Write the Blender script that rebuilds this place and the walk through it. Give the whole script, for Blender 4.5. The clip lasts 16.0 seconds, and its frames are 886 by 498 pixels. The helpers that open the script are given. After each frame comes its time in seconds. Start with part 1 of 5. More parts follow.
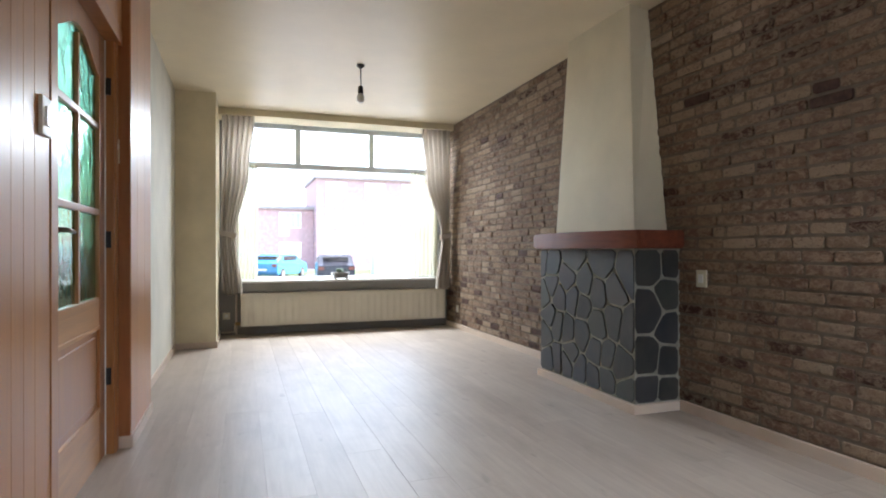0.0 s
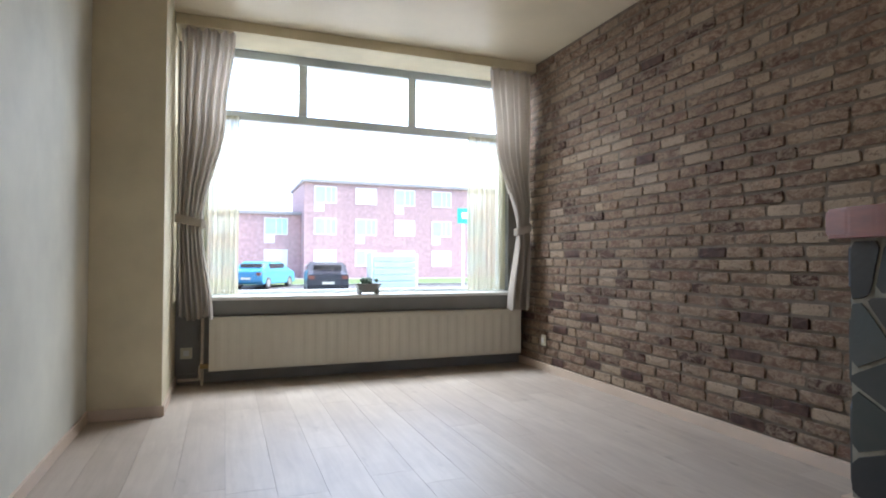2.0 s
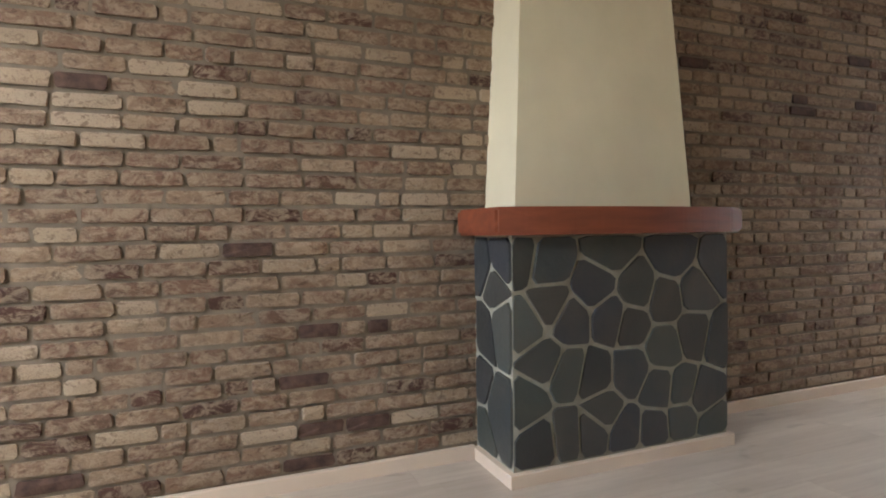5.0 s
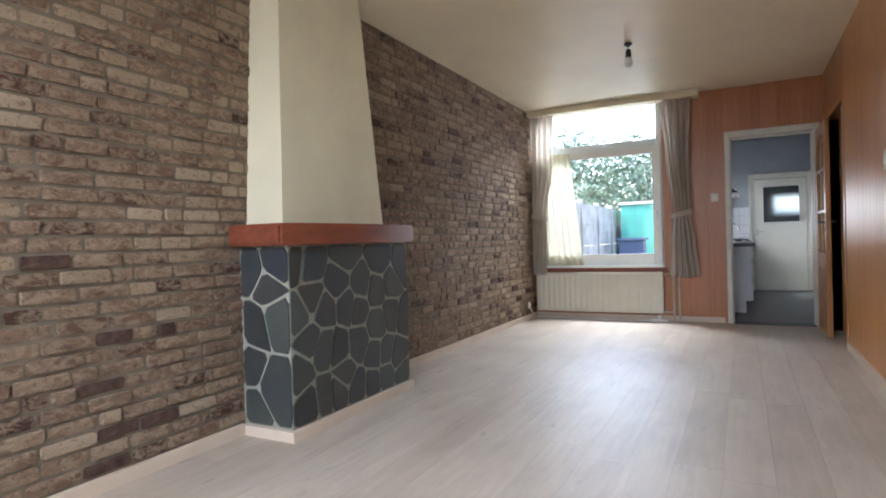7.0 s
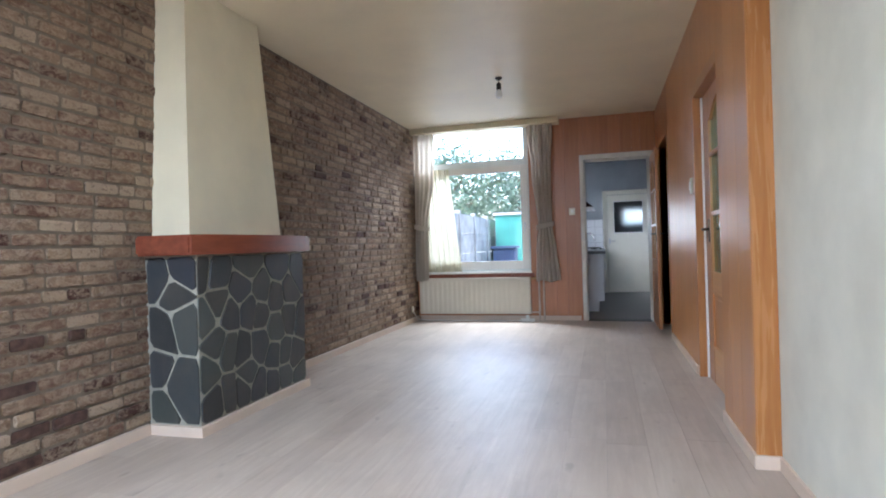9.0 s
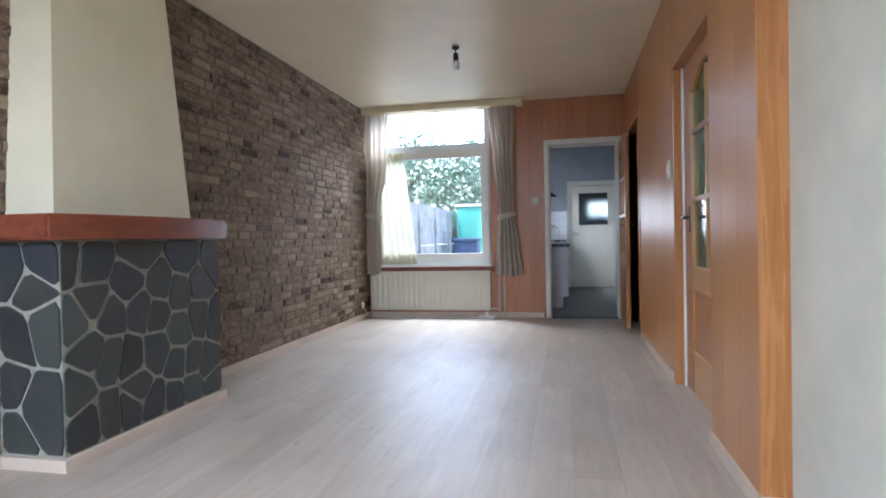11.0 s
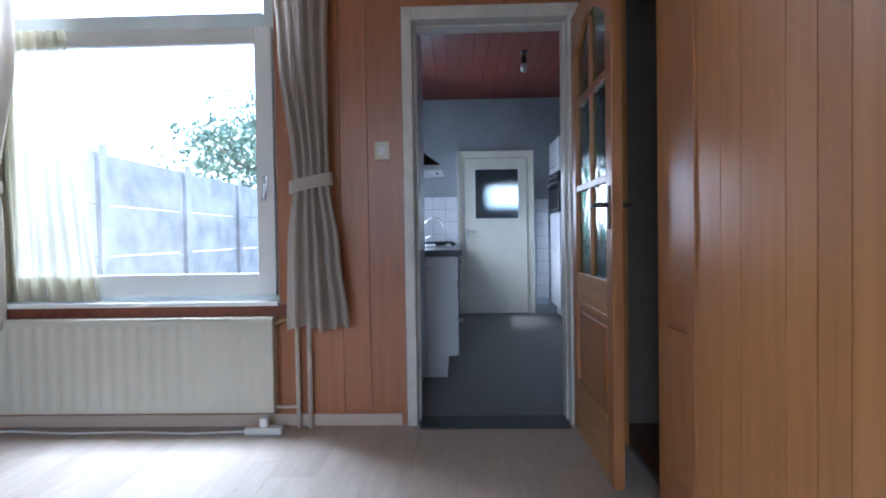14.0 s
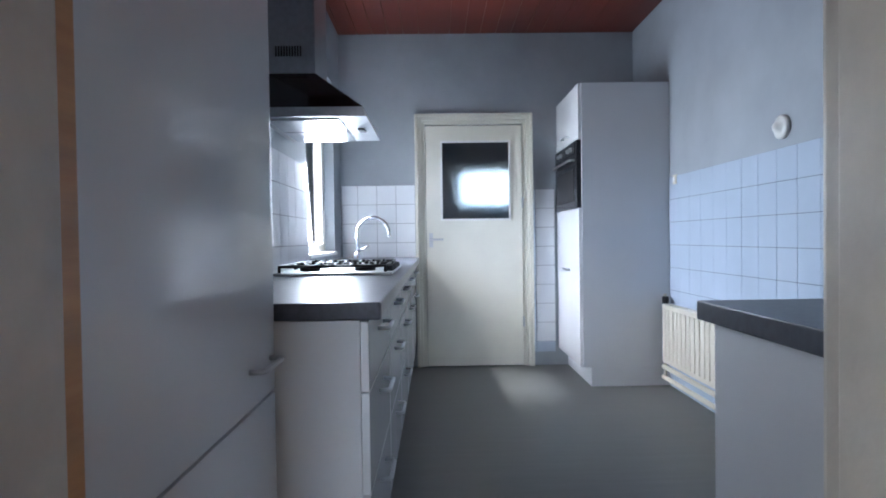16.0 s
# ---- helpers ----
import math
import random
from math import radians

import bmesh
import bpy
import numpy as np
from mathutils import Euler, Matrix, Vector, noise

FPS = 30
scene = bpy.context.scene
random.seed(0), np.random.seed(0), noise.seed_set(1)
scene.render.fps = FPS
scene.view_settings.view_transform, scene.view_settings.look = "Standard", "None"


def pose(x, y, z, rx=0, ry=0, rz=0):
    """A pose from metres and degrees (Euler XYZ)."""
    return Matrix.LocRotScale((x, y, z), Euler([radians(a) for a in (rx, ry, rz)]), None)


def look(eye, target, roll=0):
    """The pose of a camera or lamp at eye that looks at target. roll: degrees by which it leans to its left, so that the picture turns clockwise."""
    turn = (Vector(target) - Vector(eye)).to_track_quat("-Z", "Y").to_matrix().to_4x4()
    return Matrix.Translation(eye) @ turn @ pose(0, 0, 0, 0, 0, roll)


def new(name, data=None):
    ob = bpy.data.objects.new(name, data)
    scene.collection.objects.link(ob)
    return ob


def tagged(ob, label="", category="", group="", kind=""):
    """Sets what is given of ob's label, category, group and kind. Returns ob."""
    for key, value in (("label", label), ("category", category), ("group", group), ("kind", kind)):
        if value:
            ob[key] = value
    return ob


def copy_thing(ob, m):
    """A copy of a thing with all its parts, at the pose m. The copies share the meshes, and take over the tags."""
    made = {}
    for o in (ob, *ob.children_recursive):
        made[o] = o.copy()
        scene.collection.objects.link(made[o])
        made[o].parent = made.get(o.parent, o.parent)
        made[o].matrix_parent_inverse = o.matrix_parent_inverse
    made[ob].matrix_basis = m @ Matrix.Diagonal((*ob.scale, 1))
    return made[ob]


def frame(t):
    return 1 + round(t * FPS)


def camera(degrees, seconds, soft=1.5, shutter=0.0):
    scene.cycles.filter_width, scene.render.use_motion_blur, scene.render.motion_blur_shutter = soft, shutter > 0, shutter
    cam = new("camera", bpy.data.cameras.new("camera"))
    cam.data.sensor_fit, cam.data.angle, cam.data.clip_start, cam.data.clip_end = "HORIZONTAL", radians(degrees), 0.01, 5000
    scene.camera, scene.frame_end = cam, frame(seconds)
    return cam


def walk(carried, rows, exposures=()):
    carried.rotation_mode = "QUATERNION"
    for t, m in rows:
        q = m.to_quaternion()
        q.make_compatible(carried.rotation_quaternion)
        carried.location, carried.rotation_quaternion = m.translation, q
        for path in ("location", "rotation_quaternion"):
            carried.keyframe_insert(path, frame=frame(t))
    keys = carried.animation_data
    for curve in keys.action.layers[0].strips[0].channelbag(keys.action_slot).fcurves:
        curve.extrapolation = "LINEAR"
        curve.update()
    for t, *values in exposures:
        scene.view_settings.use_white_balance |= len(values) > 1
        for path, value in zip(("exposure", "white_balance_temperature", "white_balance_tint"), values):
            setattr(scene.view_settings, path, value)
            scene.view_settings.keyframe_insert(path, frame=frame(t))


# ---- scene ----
cam = camera(75.6, 16.0, soft=1.9)
PATH = [
    (0, (0.188, -0.214, 0.989), (0.853, 1.672, 0.991), -0.1),
    (0.5, (0.238, 0.388, 0.954), (0.89, 2.279, 0.974), 0.3),
    (1, (0.277, 1.061, 0.972), (0.933, 2.951, 0.986), 0.2),
    (1.5, (0.273, 1.669, 0.964), (0.945, 3.553, 0.981), 0.3),
    (2, (0.274, 2.349, 0.91), (0.987, 4.217, 0.946), 0.3),
    (2.5, (0.342, 2.934, 0.889), (1.123, 4.774, 0.938), 0.5),
    (3, (0.308, 3.466, 0.864), (1.514, 5.061, 0.916), 0.4),
    (3.5, (0.357, 3.93, 0.93), (1.968, 5.115, 0.958), -0.7),
    (4, (0.409, 4.305, 0.946), (2.318, 4.902, 0.94), -1.4),
    (4.5, (0.457, 4.458, 0.946), (2.455, 4.539, 0.948), -1.3),
    (5, (0.447, 4.85, 1.012), (2.301, 4.103, 0.952), -0.8),
    (5.2, (0.455, 4.952, 1.044), (2.232, 4.037, 0.961), -0.4),
    (7.5, (0.346, 6.163, 0.976), (1.082, 4.304, 0.965), -2.2),
    (8, (0.311, 6.287, 0.992), (0.93, 4.385, 0.975), -1.9),
    (8.5, (0.294, 6.357, 0.987), (0.864, 4.44, 0.975), -1.9),
    (9, (0.272, 6.402, 0.998), (0.814, 4.476, 0.989), -1.8),
    (11.5, (0.304, 5.289, 0.961), (0.658, 3.321, 0.918), -1.3),
    (12, (0.279, 4.621, 0.969), (0.565, 2.642, 0.925), -1.4),
    (12.5, (0.265, 3.996, 0.964), (0.541, 2.016, 0.92), -1.3),
    (13, (0.24, 3.28, 0.981), (0.422, 1.289, 0.931), -1.0),
    (13.5, (0.248, 2.578, 0.968), (0.38, 0.583, 0.92), -0.7),
    (14, (0.269, 1.806, 0.96), (0.325, -0.193, 0.913), -0.9),
    (14.5, (0.245, 1.164, 0.964), (0.292, -0.835, 0.918), -0.6),
    (15, (0.172, 0.462, 0.967), (0.18, -1.537, 0.925), -0.6),
    (15.5, (0.148, -0.125, 0.986), (0.127, -2.124, 0.946), -0.8),
    (16, (0.119, -0.678, 1.008), (0.094, -2.678, 0.971), -0.8),
]
EXPO = [(0, 0.05, 6100), (1.5, -0.2, 5800), (2.5, -0.65, 5850), (3.0, -0.85, 5700), (3.6, -1.1, 5800), (4.4, -0.25, 6200), (5.0, 0.3, 6500),
        (7.3, 0.4, 5900), (9.0, 0.4, 5650), (12.5, 0.42, 5500), (13.5, 0.36, 5300), (14.5, 0.55, 4900), (15.0, 0.82, 4900), (15.5, 0.9, 5300), (16.0, 1.03, 5600)]
walk(cam, [(t, look(eye, target, roll)) for t, eye, target, roll in PATH], [(t, 3.85 + e, k, 10) for t, e, k in EXPO])

# ---- daylight: a bright overcast sky ----
world = bpy.data.worlds.new("sky")
scene.world = world
world.use_nodes = True
wn = world.node_tree
sky = wn.nodes.new("ShaderNodeTexSky")
sky.sky_type = "NISHITA"
sky.sun_disc = False
sky.sun_elevation, sky.sun_rotation = radians(56), radians(84)
sky.air_density, sky.dust_density, sky.ozone_density = 1.0, 5.0, 1.0
wn.links.new(sky.outputs[0], wn.nodes["Background"].inputs[0])
wn.nodes["Background"].inputs[1].default_value = 0.11
sun = new("sun", bpy.data.lights.new("sun", "SUN"))
sun.data.energy, sun.data.angle, sun.data.color = 0.8, radians(14), (1.0, 0.96, 0.9)
sun.matrix_world = look((20, 2, 30), (0, 0, 0))


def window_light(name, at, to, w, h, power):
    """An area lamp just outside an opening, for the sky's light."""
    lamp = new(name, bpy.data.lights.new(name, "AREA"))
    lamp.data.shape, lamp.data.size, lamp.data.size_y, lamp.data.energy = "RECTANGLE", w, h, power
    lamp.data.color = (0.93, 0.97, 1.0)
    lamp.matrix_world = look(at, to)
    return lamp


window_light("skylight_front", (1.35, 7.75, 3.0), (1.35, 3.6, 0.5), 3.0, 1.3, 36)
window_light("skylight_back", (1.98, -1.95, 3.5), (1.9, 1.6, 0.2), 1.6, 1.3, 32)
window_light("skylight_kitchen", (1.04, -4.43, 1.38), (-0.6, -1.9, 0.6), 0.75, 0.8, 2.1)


# ---- materials ----
class Mat:
    """A small builder for node materials."""

    def __init__(self, name, rough=0.6, metal=0.0, spec=0.5):
        self.m = bpy.data.materials.new(name)
        self.m.use_nodes = True
        self.t = self.m.node_tree
        self.b = self.t.nodes["Principled BSDF"]
        self.b.inputs["Roughness"].default_value = rough
        self.b.inputs["Metallic"].default_value = metal
        self.b.inputs["Specular IOR Level"].default_value = spec

    def node(self, kind, **kw):
        n = self.t.nodes.new(kind)
        for k, v in kw.items():
            n.inputs[k.replace("_", " ")].default_value = v
        return n

    def link(self, a, b):
        self.t.links.new(a, b)

    def coords(self, scale=(1, 1, 1), shift=None):
        c = self.t.nodes.new("ShaderNodeTexCoord")
        geo = self.t.nodes.new("ShaderNodeNewGeometry")
        mp = self.t.nodes.new("ShaderNodeMapping")
        mp.inputs["Scale"].default_value = scale
        self.link(geo.outputs["Position"], mp.inputs["Vector"])
        if shift is not None:
            comb = self.t.nodes.new("ShaderNodeCombineXYZ")
            mul = self.t.nodes.new("ShaderNodeMath")
            mul.operation = "MULTIPLY"
            mul.inputs[1].default_value = 37.0
            self.link(shift, mul.inputs[0])
            for k in range(3):
                self.link(mul.outputs[0], comb.inputs[k])
            self.link(comb.outputs[0], mp.inputs["Location"])
        return mp.outputs[0]

    def noise(self, vec, scale, detail=4, rough=0.55, dist=0.0):
        n = self.node("ShaderNodeTexNoise", Scale=scale, Detail=detail, Roughness=rough, Distortion=dist)
        self.link(vec, n.inputs["Vector"])
        return n.outputs["Fac"]

    def ramp(self, fac, stops):
        r = self.t.nodes.new("ShaderNodeValToRGB")
        e = r.color_ramp.elements
        while len(e) < len(stops):
            e.new(0.5)
        for k, (p, c) in enumerate(stops):
            e[k].position, e[k].color = p, (*c, 1)
        self.link(fac, r.inputs[0])
        return r.outputs[0]

    def mix(self, fac, a, b, mode="MIX"):
        n = self.t.nodes.new("ShaderNodeMix")
        n.data_type, n.blend_type = "RGBA", mode
        for sock, v in ((n.inputs[0], fac), (n.inputs[6], a), (n.inputs[7], b)):
            if isinstance(v, (int, float)):
                sock.default_value = v
            elif isinstance(v, tuple):
                sock.default_value = (*v, 1)
            else:
                self.link(v, sock)
        return n.outputs[2]

    def bump(self, fac, strength=0.3, distance=0.01):
        n = self.node("ShaderNodeBump", Strength=strength, Distance=distance)
        self.link(fac, n.inputs["Height"])
        self.link(n.outputs[0], self.b.inputs["Normal"])

    def color(self, c):
        if isinstance(c, tuple):
            self.b.inputs["Base Color"].default_value = (*c, 1)
        else:
            self.link(c, self.b.inputs["Base Color"])

    def rough(self, fac, lo, hi):
        n = self.node("ShaderNodeMapRange")
        n.inputs["To Min"].default_value, n.inputs["To Max"].default_value = lo, hi
        self.link(fac, n.inputs["Value"])
        self.link(n.outputs[0], self.b.inputs["Roughness"])

    def obj_random(self):
        return self.t.nodes.new("ShaderNodeObjectInfo").outputs["Random"]

    def island_random(self):
        return self.t.nodes.new("ShaderNodeNewGeometry").outputs["Random Per Island"]


def paint(name, c, rough=0.55, bump=0.06, var=0.06, scale=3.0, spec=0.4):
    m = Mat(name, rough, spec=spec)
    v = m.coords()
    big = m.noise(v, scale, 5)
    fine = m.noise(v, 120, 3)
    dark = tuple(x * (1 - var * 2) for x in c)
    light = tuple(min(1, x * (1 + var)) for x in c)
    m.color(m.ramp(big, [(0.3, dark), (0.7, light)]))
    m.bump(fine, bump, 0.004)
    m.rough(big, rough - 0.06, rough + 0.08)
    return m.m


def wood(name, dark, light, rough=0.3, axis="z", rand=None, bump=0.03, vary=0.75, blotch=0.0):
    """Grained wood; the grain runs along the axis."""
    m = Mat(name, rough, spec=0.5)
    sc = {"x": (1, 14, 14), "y": (14, 1, 14), "z": (14, 14, 1)}[axis]
    r = m.obj_random() if rand == "object" else m.island_random() if rand == "island" else None
    v = m.coords(sc, r)
    a = m.noise(v, 2.2, 5, 0.55, 0.5)
    sc2 = tuple(x * 4 for x in sc)
    v2 = m.coords(tuple(x if x < 10 else x for x in sc2), r)
    b = m.noise(v2, 3.5, 5, 0.7)
    base = m.ramp(a, [(0.25, dark), (0.5, tuple((p + q) / 2 for p, q in zip(dark, light))), (0.75, light)])
    base = m.mix(m.ramp(b, [(0.35, (0.0, 0.0, 0.0)), (0.7, (1, 1, 1))]), m.mix(0.16, base, dark), base)
    if blotch:
        spots = m.noise(m.coords((1.6, 0.7, 1)), 3.0, 5, 0.6, 0.4)
        base = m.mix(blotch, base, m.ramp(spots, [(0.35, (0.45, 0.42, 0.40)), (0.6, (1, 1, 1))]), "MULTIPLY")
        knots = m.noise(m.coords((2.2, 0.8, 1), r), 6.0, 2, 0.4)
        base = m.mix(blotch, base, m.ramp(knots, [(0.22, (0.1, 0.08, 0.07)), (0.30, (1, 1, 1))]), "MULTIPLY")
    if r is not None:
        tone = m.ramp(r, [(0.0, (0.78, 0.75, 0.72)), (0.5, (1.0, 1.0, 1.0)), (1.0, (1.12, 1.14, 1.14))])
        base = m.mix(vary, base, tone, "MULTIPLY")
    m.color(base)
    m.bump(a, bump, 0.002)
    m.rough(a, rough - 0.06, rough + 0.1)
    return m.m


def metal(name, c, rough=0.25):
    m = Mat(name, rough, 1.0)
    n = m.noise(m.coords(), 40, 3)
    m.color(m.ramp(n, [(0.3, tuple(x * 0.85 for x in c)), (0.7, c)]))
    m.rough(n, rough * 0.7, rough * 1.4)
    return m.m


def brick_mat(name, per):
    """Reclaimed bricks, beige to brown, with darker red-brown ones and pale mortar smears."""
    m = Mat(name, 0.85, spec=0.25)
    r = m.obj_random() if per == "object" else m.island_random()
    v = m.coords()
    tone = m.ramp(r, [(0.0, (0.05, 0.022, 0.018)), (0.09, (0.085, 0.038, 0.028)), (0.13, (0.18, 0.11, 0.075)),
                      (0.35, (0.23, 0.15, 0.10)), (0.5, (0.19, 0.11, 0.075)), (0.72, (0.28, 0.195, 0.13)), (0.88, (0.36, 0.27, 0.185)), (1.0, (0.43, 0.33, 0.24))])
    patch = m.noise(m.coords((1, 1.0, 1.6), r), 15, 7, 0.75, 0.9)
    tone = m.mix(m.ramp(patch, [(0.44, (0, 0, 0)), (0.56, (1, 1, 1))]), tone, m.mix(0.6, tone, (0.42, 0.33, 0.235)))
    stain = m.noise(m.coords((1, 1, 1.3), r), 30, 5, 0.7, 0.5)
    tone = m.mix(m.ramp(stain, [(0.36, (1, 1, 1)), (0.46, (0, 0, 0))]), tone, m.mix(0.55, tone, (0.06, 0.03, 0.02)))
    large = m.noise(v, 1.1, 3, 0.5)
    tone = m.mix(m.ramp(large, [(0.35, (1, 1, 1)), (0.65, (0, 0, 0))]), tone, m.mix(0.3, tone, (0.09, 0.05, 0.035)))
    grit = m.noise(v, 150, 4, 0.7)
    tone = m.mix(m.ramp(grit, [(0.3, (1, 1, 1)), (0.5, (0, 0, 0))]), tone, m.mix(0.4, tone, (0.09, 0.055, 0.04)))
    m.color(tone)
    h = m.mix(0.5, patch, grit)
    m.bump(h, 0.7, 0.014)
    return m.m


def stone_mat(name, per):
    m = Mat(name, 0.42, spec=0.5)
    r = m.obj_random() if per == "object" else m.island_random()
    v = m.coords((1, 1, 1), r)
    tone = m.ramp(r, [(0.0, (0.022, 0.024, 0.026)), (0.3, (0.045, 0.046, 0.045)), (0.5, (0.03, 0.034, 0.045)), (0.7, (0.05, 0.058, 0.052)), (0.88, (0.035, 0.035, 0.034)), (1.0, (0.085, 0.1, 0.095))])
    n = m.noise(v, 4, 6, 0.6, 0.6)
    f = m.noise(v, 45, 5, 0.6)
    tone = m.mix(m.ramp(n, [(0.4, (0, 0, 0)), (0.7, (1, 1, 1))]), tone, m.mix(0.5, tone, (0.085, 0.075, 0.06)))
    m.color(tone)
    m.bump(m.mix(0.4, n, f), 0.35, 0.01)
    m.rough(f, 0.32, 0.55)
    return m.m


def fabric(name, c, see=0.0, scale=900, through_light=0.45):
    m = Mat(name, 0.95, spec=0.1)
    v = m.coords()
    n = m.noise(v, 6, 4)
    m.color(m.ramp(n, [(0.3, tuple(x * 0.9 for x in c)), (0.7, c)]))
    m.bump(m.noise(v, scale, 2), 0.15, 0.001)
    tr = m.t.nodes.new("ShaderNodeBsdfTranslucent")
    tr.inputs[0].default_value = (*c, 1)
    mx = m.t.nodes.new("ShaderNodeMixShader")
    mx.inputs[0].default_value = through_light
    m.link(m.b.outputs[0], mx.inputs[1])
    m.link(tr.outputs[0], mx.inputs[2])
    out = mx
    if see:
        tp = m.t.nodes.new("ShaderNodeBsdfTransparent")
        m2 = m.t.nodes.new("ShaderNodeMixShader")
        m2.inputs[0].default_value = see
        m.link(mx.outputs[0], m2.inputs[1])
        m.link(tp.outputs[0], m2.inputs[2])
        out = m2
    m.link(out.outputs[0], m.t.nodes["Material Output"].inputs[0])
    return m.m


def glass(name, tint=(1, 1, 1), bump=0.0, rough=0.0, opaque=0.0, scale=22):
    """A thin pane: clear, with gloss by Fresnel."""
    m = Mat(name)
    t = m.t.nodes.new("ShaderNodeBsdfTransparent")
    t.inputs[0].default_value = (*tint, 1)
    g = m.t.nodes.new("ShaderNodeBsdfGlossy")
    g.inputs["Roughness"].default_value = rough
    f = m.t.nodes.new("ShaderNodeFresnel")
    f.inputs[0].default_value = 1.5
    base = t
    if opaque:
        d = m.t.nodes.new("ShaderNodeBsdfDiffuse")
        d.inputs[0].default_value = (*tint, 1)
        mo = m.t.nodes.new("ShaderNodeMixShader")
        mo.inputs[0].default_value = opaque
        m.link(t.outputs[0], mo.inputs[1])
        m.link(d.outputs[0], mo.inputs[2])
        base = mo
    mx = m.t.nodes.new("ShaderNodeMixShader")
    m.link(f.outputs[0], mx.inputs[0])
    m.link(base.outputs[0], mx.inputs[1])
    m.link(g.outputs[0], mx.inputs[2])
    if bump:
        n = m.node("ShaderNodeBump", Strength=bump, Distance=0.02)
        m.link(m.noise(m.coords((1, 1, 0.8)), scale, 3, 0.6, 1.5), n.inputs["Height"])
        m.link(n.outputs[0], g.inputs["Normal"])
        m.link(n.outputs[0], f.inputs["Normal"])
    m.link(mx.outputs[0], m.t.nodes["Material Output"].inputs[0])
    m.t.nodes.remove(m.b)
    return m.m


def ripple_glass(name, tint, bump, scale, rough=0.04):
    """Rippled cathedral glass that bends what lies behind it."""
    m = Mat(name, rough)
    m.color(tint)
    m.b.inputs["Transmission Weight"].default_value = 1.0
    m.b.inputs["IOR"].default_value = 1.45
    n = m.noise(m.coords((1, 1, 0.75)), scale, 2, 0.5, 1.2)
    n2 = m.noise(m.coords(), scale * 0.3, 2, 0.5)
    m.bump(m.mix(0.5, n, n2), bump, 0.02)
    return m.m


M_PLASTER = paint("cream_wall_paint", (0.68, 0.60, 0.42), 0.75, 0.12)
M_WHITEWALL = paint("offwhite_wall_paint", (0.68, 0.66, 0.57), 0.7, 0.12)
M_CEIL = paint("cream_ceiling_paint", (0.72, 0.63, 0.46), 0.38, 0.03, 0.03)
M_TRIM = paint("pinkish_skirting", (0.62, 0.50, 0.40), 0.45, 0.03)
M_WHITE = paint("white_gloss_paint", (0.78, 0.78, 0.75), 0.3, 0.02, 0.03)
M_FRAME = paint("worn_white_frame", (0.66, 0.64, 0.58), 0.4, 0.08, 0.08, 9)
M_RAD = paint("cream_radiator_enamel", (0.62, 0.58, 0.48), 0.35, 0.01, 0.03)
M_GREYP = paint("grey_sill_panel", (0.24, 0.235, 0.22), 0.5, 0.03)
M_WINF = paint("grey_blue_window_frame", (0.74, 0.80, 0.80), 0.4, 0.02)
M_KWALL = paint("grey_blue_kitchen_paint", (0.35, 0.385, 0.42), 0.7, 0.1)
M_KCEIL = paint("dark_red_ceiling_boards", (0.16, 0.035, 0.022), 0.35, 0.05, 0.12, 2)
M_KDOOR = paint("ivory_door_paint", (0.70, 0.69, 0.60), 0.4, 0.02, 0.03)
M_CAB = paint("white_cabinet_gloss", (0.72, 0.74, 0.76), 0.12, 0.0, 0.015, 2, 0.6)
M_CABMAT = paint("white_melamine", (0.70, 0.72, 0.75), 0.42, 0.0, 0.015, 2)
M_WORK = paint("dark_grey_worktop", (0.06, 0.065, 0.085), 0.32, 0.03, 0.15, 60)
M_TILEW = paint("white_wall_tile", (0.74, 0.77, 0.80), 0.15, 0.01, 0.02)
M_TILEB = paint("blue_grey_wall_tile", (0.46, 0.54, 0.64), 0.2, 0.01, 0.03)
M_GROUT = paint("grey_grout", (0.13, 0.14, 0.17), 0.8, 0.1)
M_PLASTIC = paint("cream_plastic", (0.66, 0.62, 0.48), 0.4, 0.0, 0.02)
M_BLACK = paint("black_plastic", (0.02, 0.02, 0.022), 0.4, 0.0, 0.05)
M_HOOD = paint("cream_hood_plaster", (0.69, 0.63, 0.47), 0.65, 0.14, 0.04)
M_MORTAR = paint("pale_mortar", (0.19, 0.15, 0.112), 0.9, 0.5, 0.12, 12)
M_JOINT = paint("grey_stone_joint", (0.32, 0.305, 0.25), 0.85, 0.4, 0.1, 20)
M_CONC = paint("weathered_concrete", (0.26, 0.26, 0.24), 0.9, 0.4, 0.18, 3)
M_ASPH = paint("grey_asphalt", (0.06, 0.06, 0.062), 0.9, 0.4, 0.15, 2)
M_PAVE = paint("grey_paving", (0.3, 0.29, 0.27), 0.9, 0.4, 0.12, 3)
M_GRASS = paint("lawn_green", (0.07, 0.12, 0.035), 0.95, 0.6, 0.3, 3)
# far red brick, made paler: the haze before it is put into the colour
M_REDBR = paint("hazed_red_brick", (0.50, 0.34, 0.33), 0.9, 0.4, 0.12, 4)
M_ROOF = paint("grey_roof_edge", (0.36, 0.34, 0.34), 0.8, 0.2)
M_LEAF = paint("leaf_green", (0.12, 0.18, 0.12), 0.6, 0.1, 0.35, 3)
M_BARK = paint("grey_bark", (0.12, 0.09, 0.065), 0.9, 0.6, 0.2, 8)
M_TEAL = paint("pale_teal_metal", (0.45, 0.62, 0.58), 0.5, 0.03)
M_SIGN = paint("green_sign", (0.05, 0.45, 0.38), 0.4, 0.0)
M_CARBLUE = paint("blue_car_paint", (0.06, 0.22, 0.36), 0.2, 0.0)
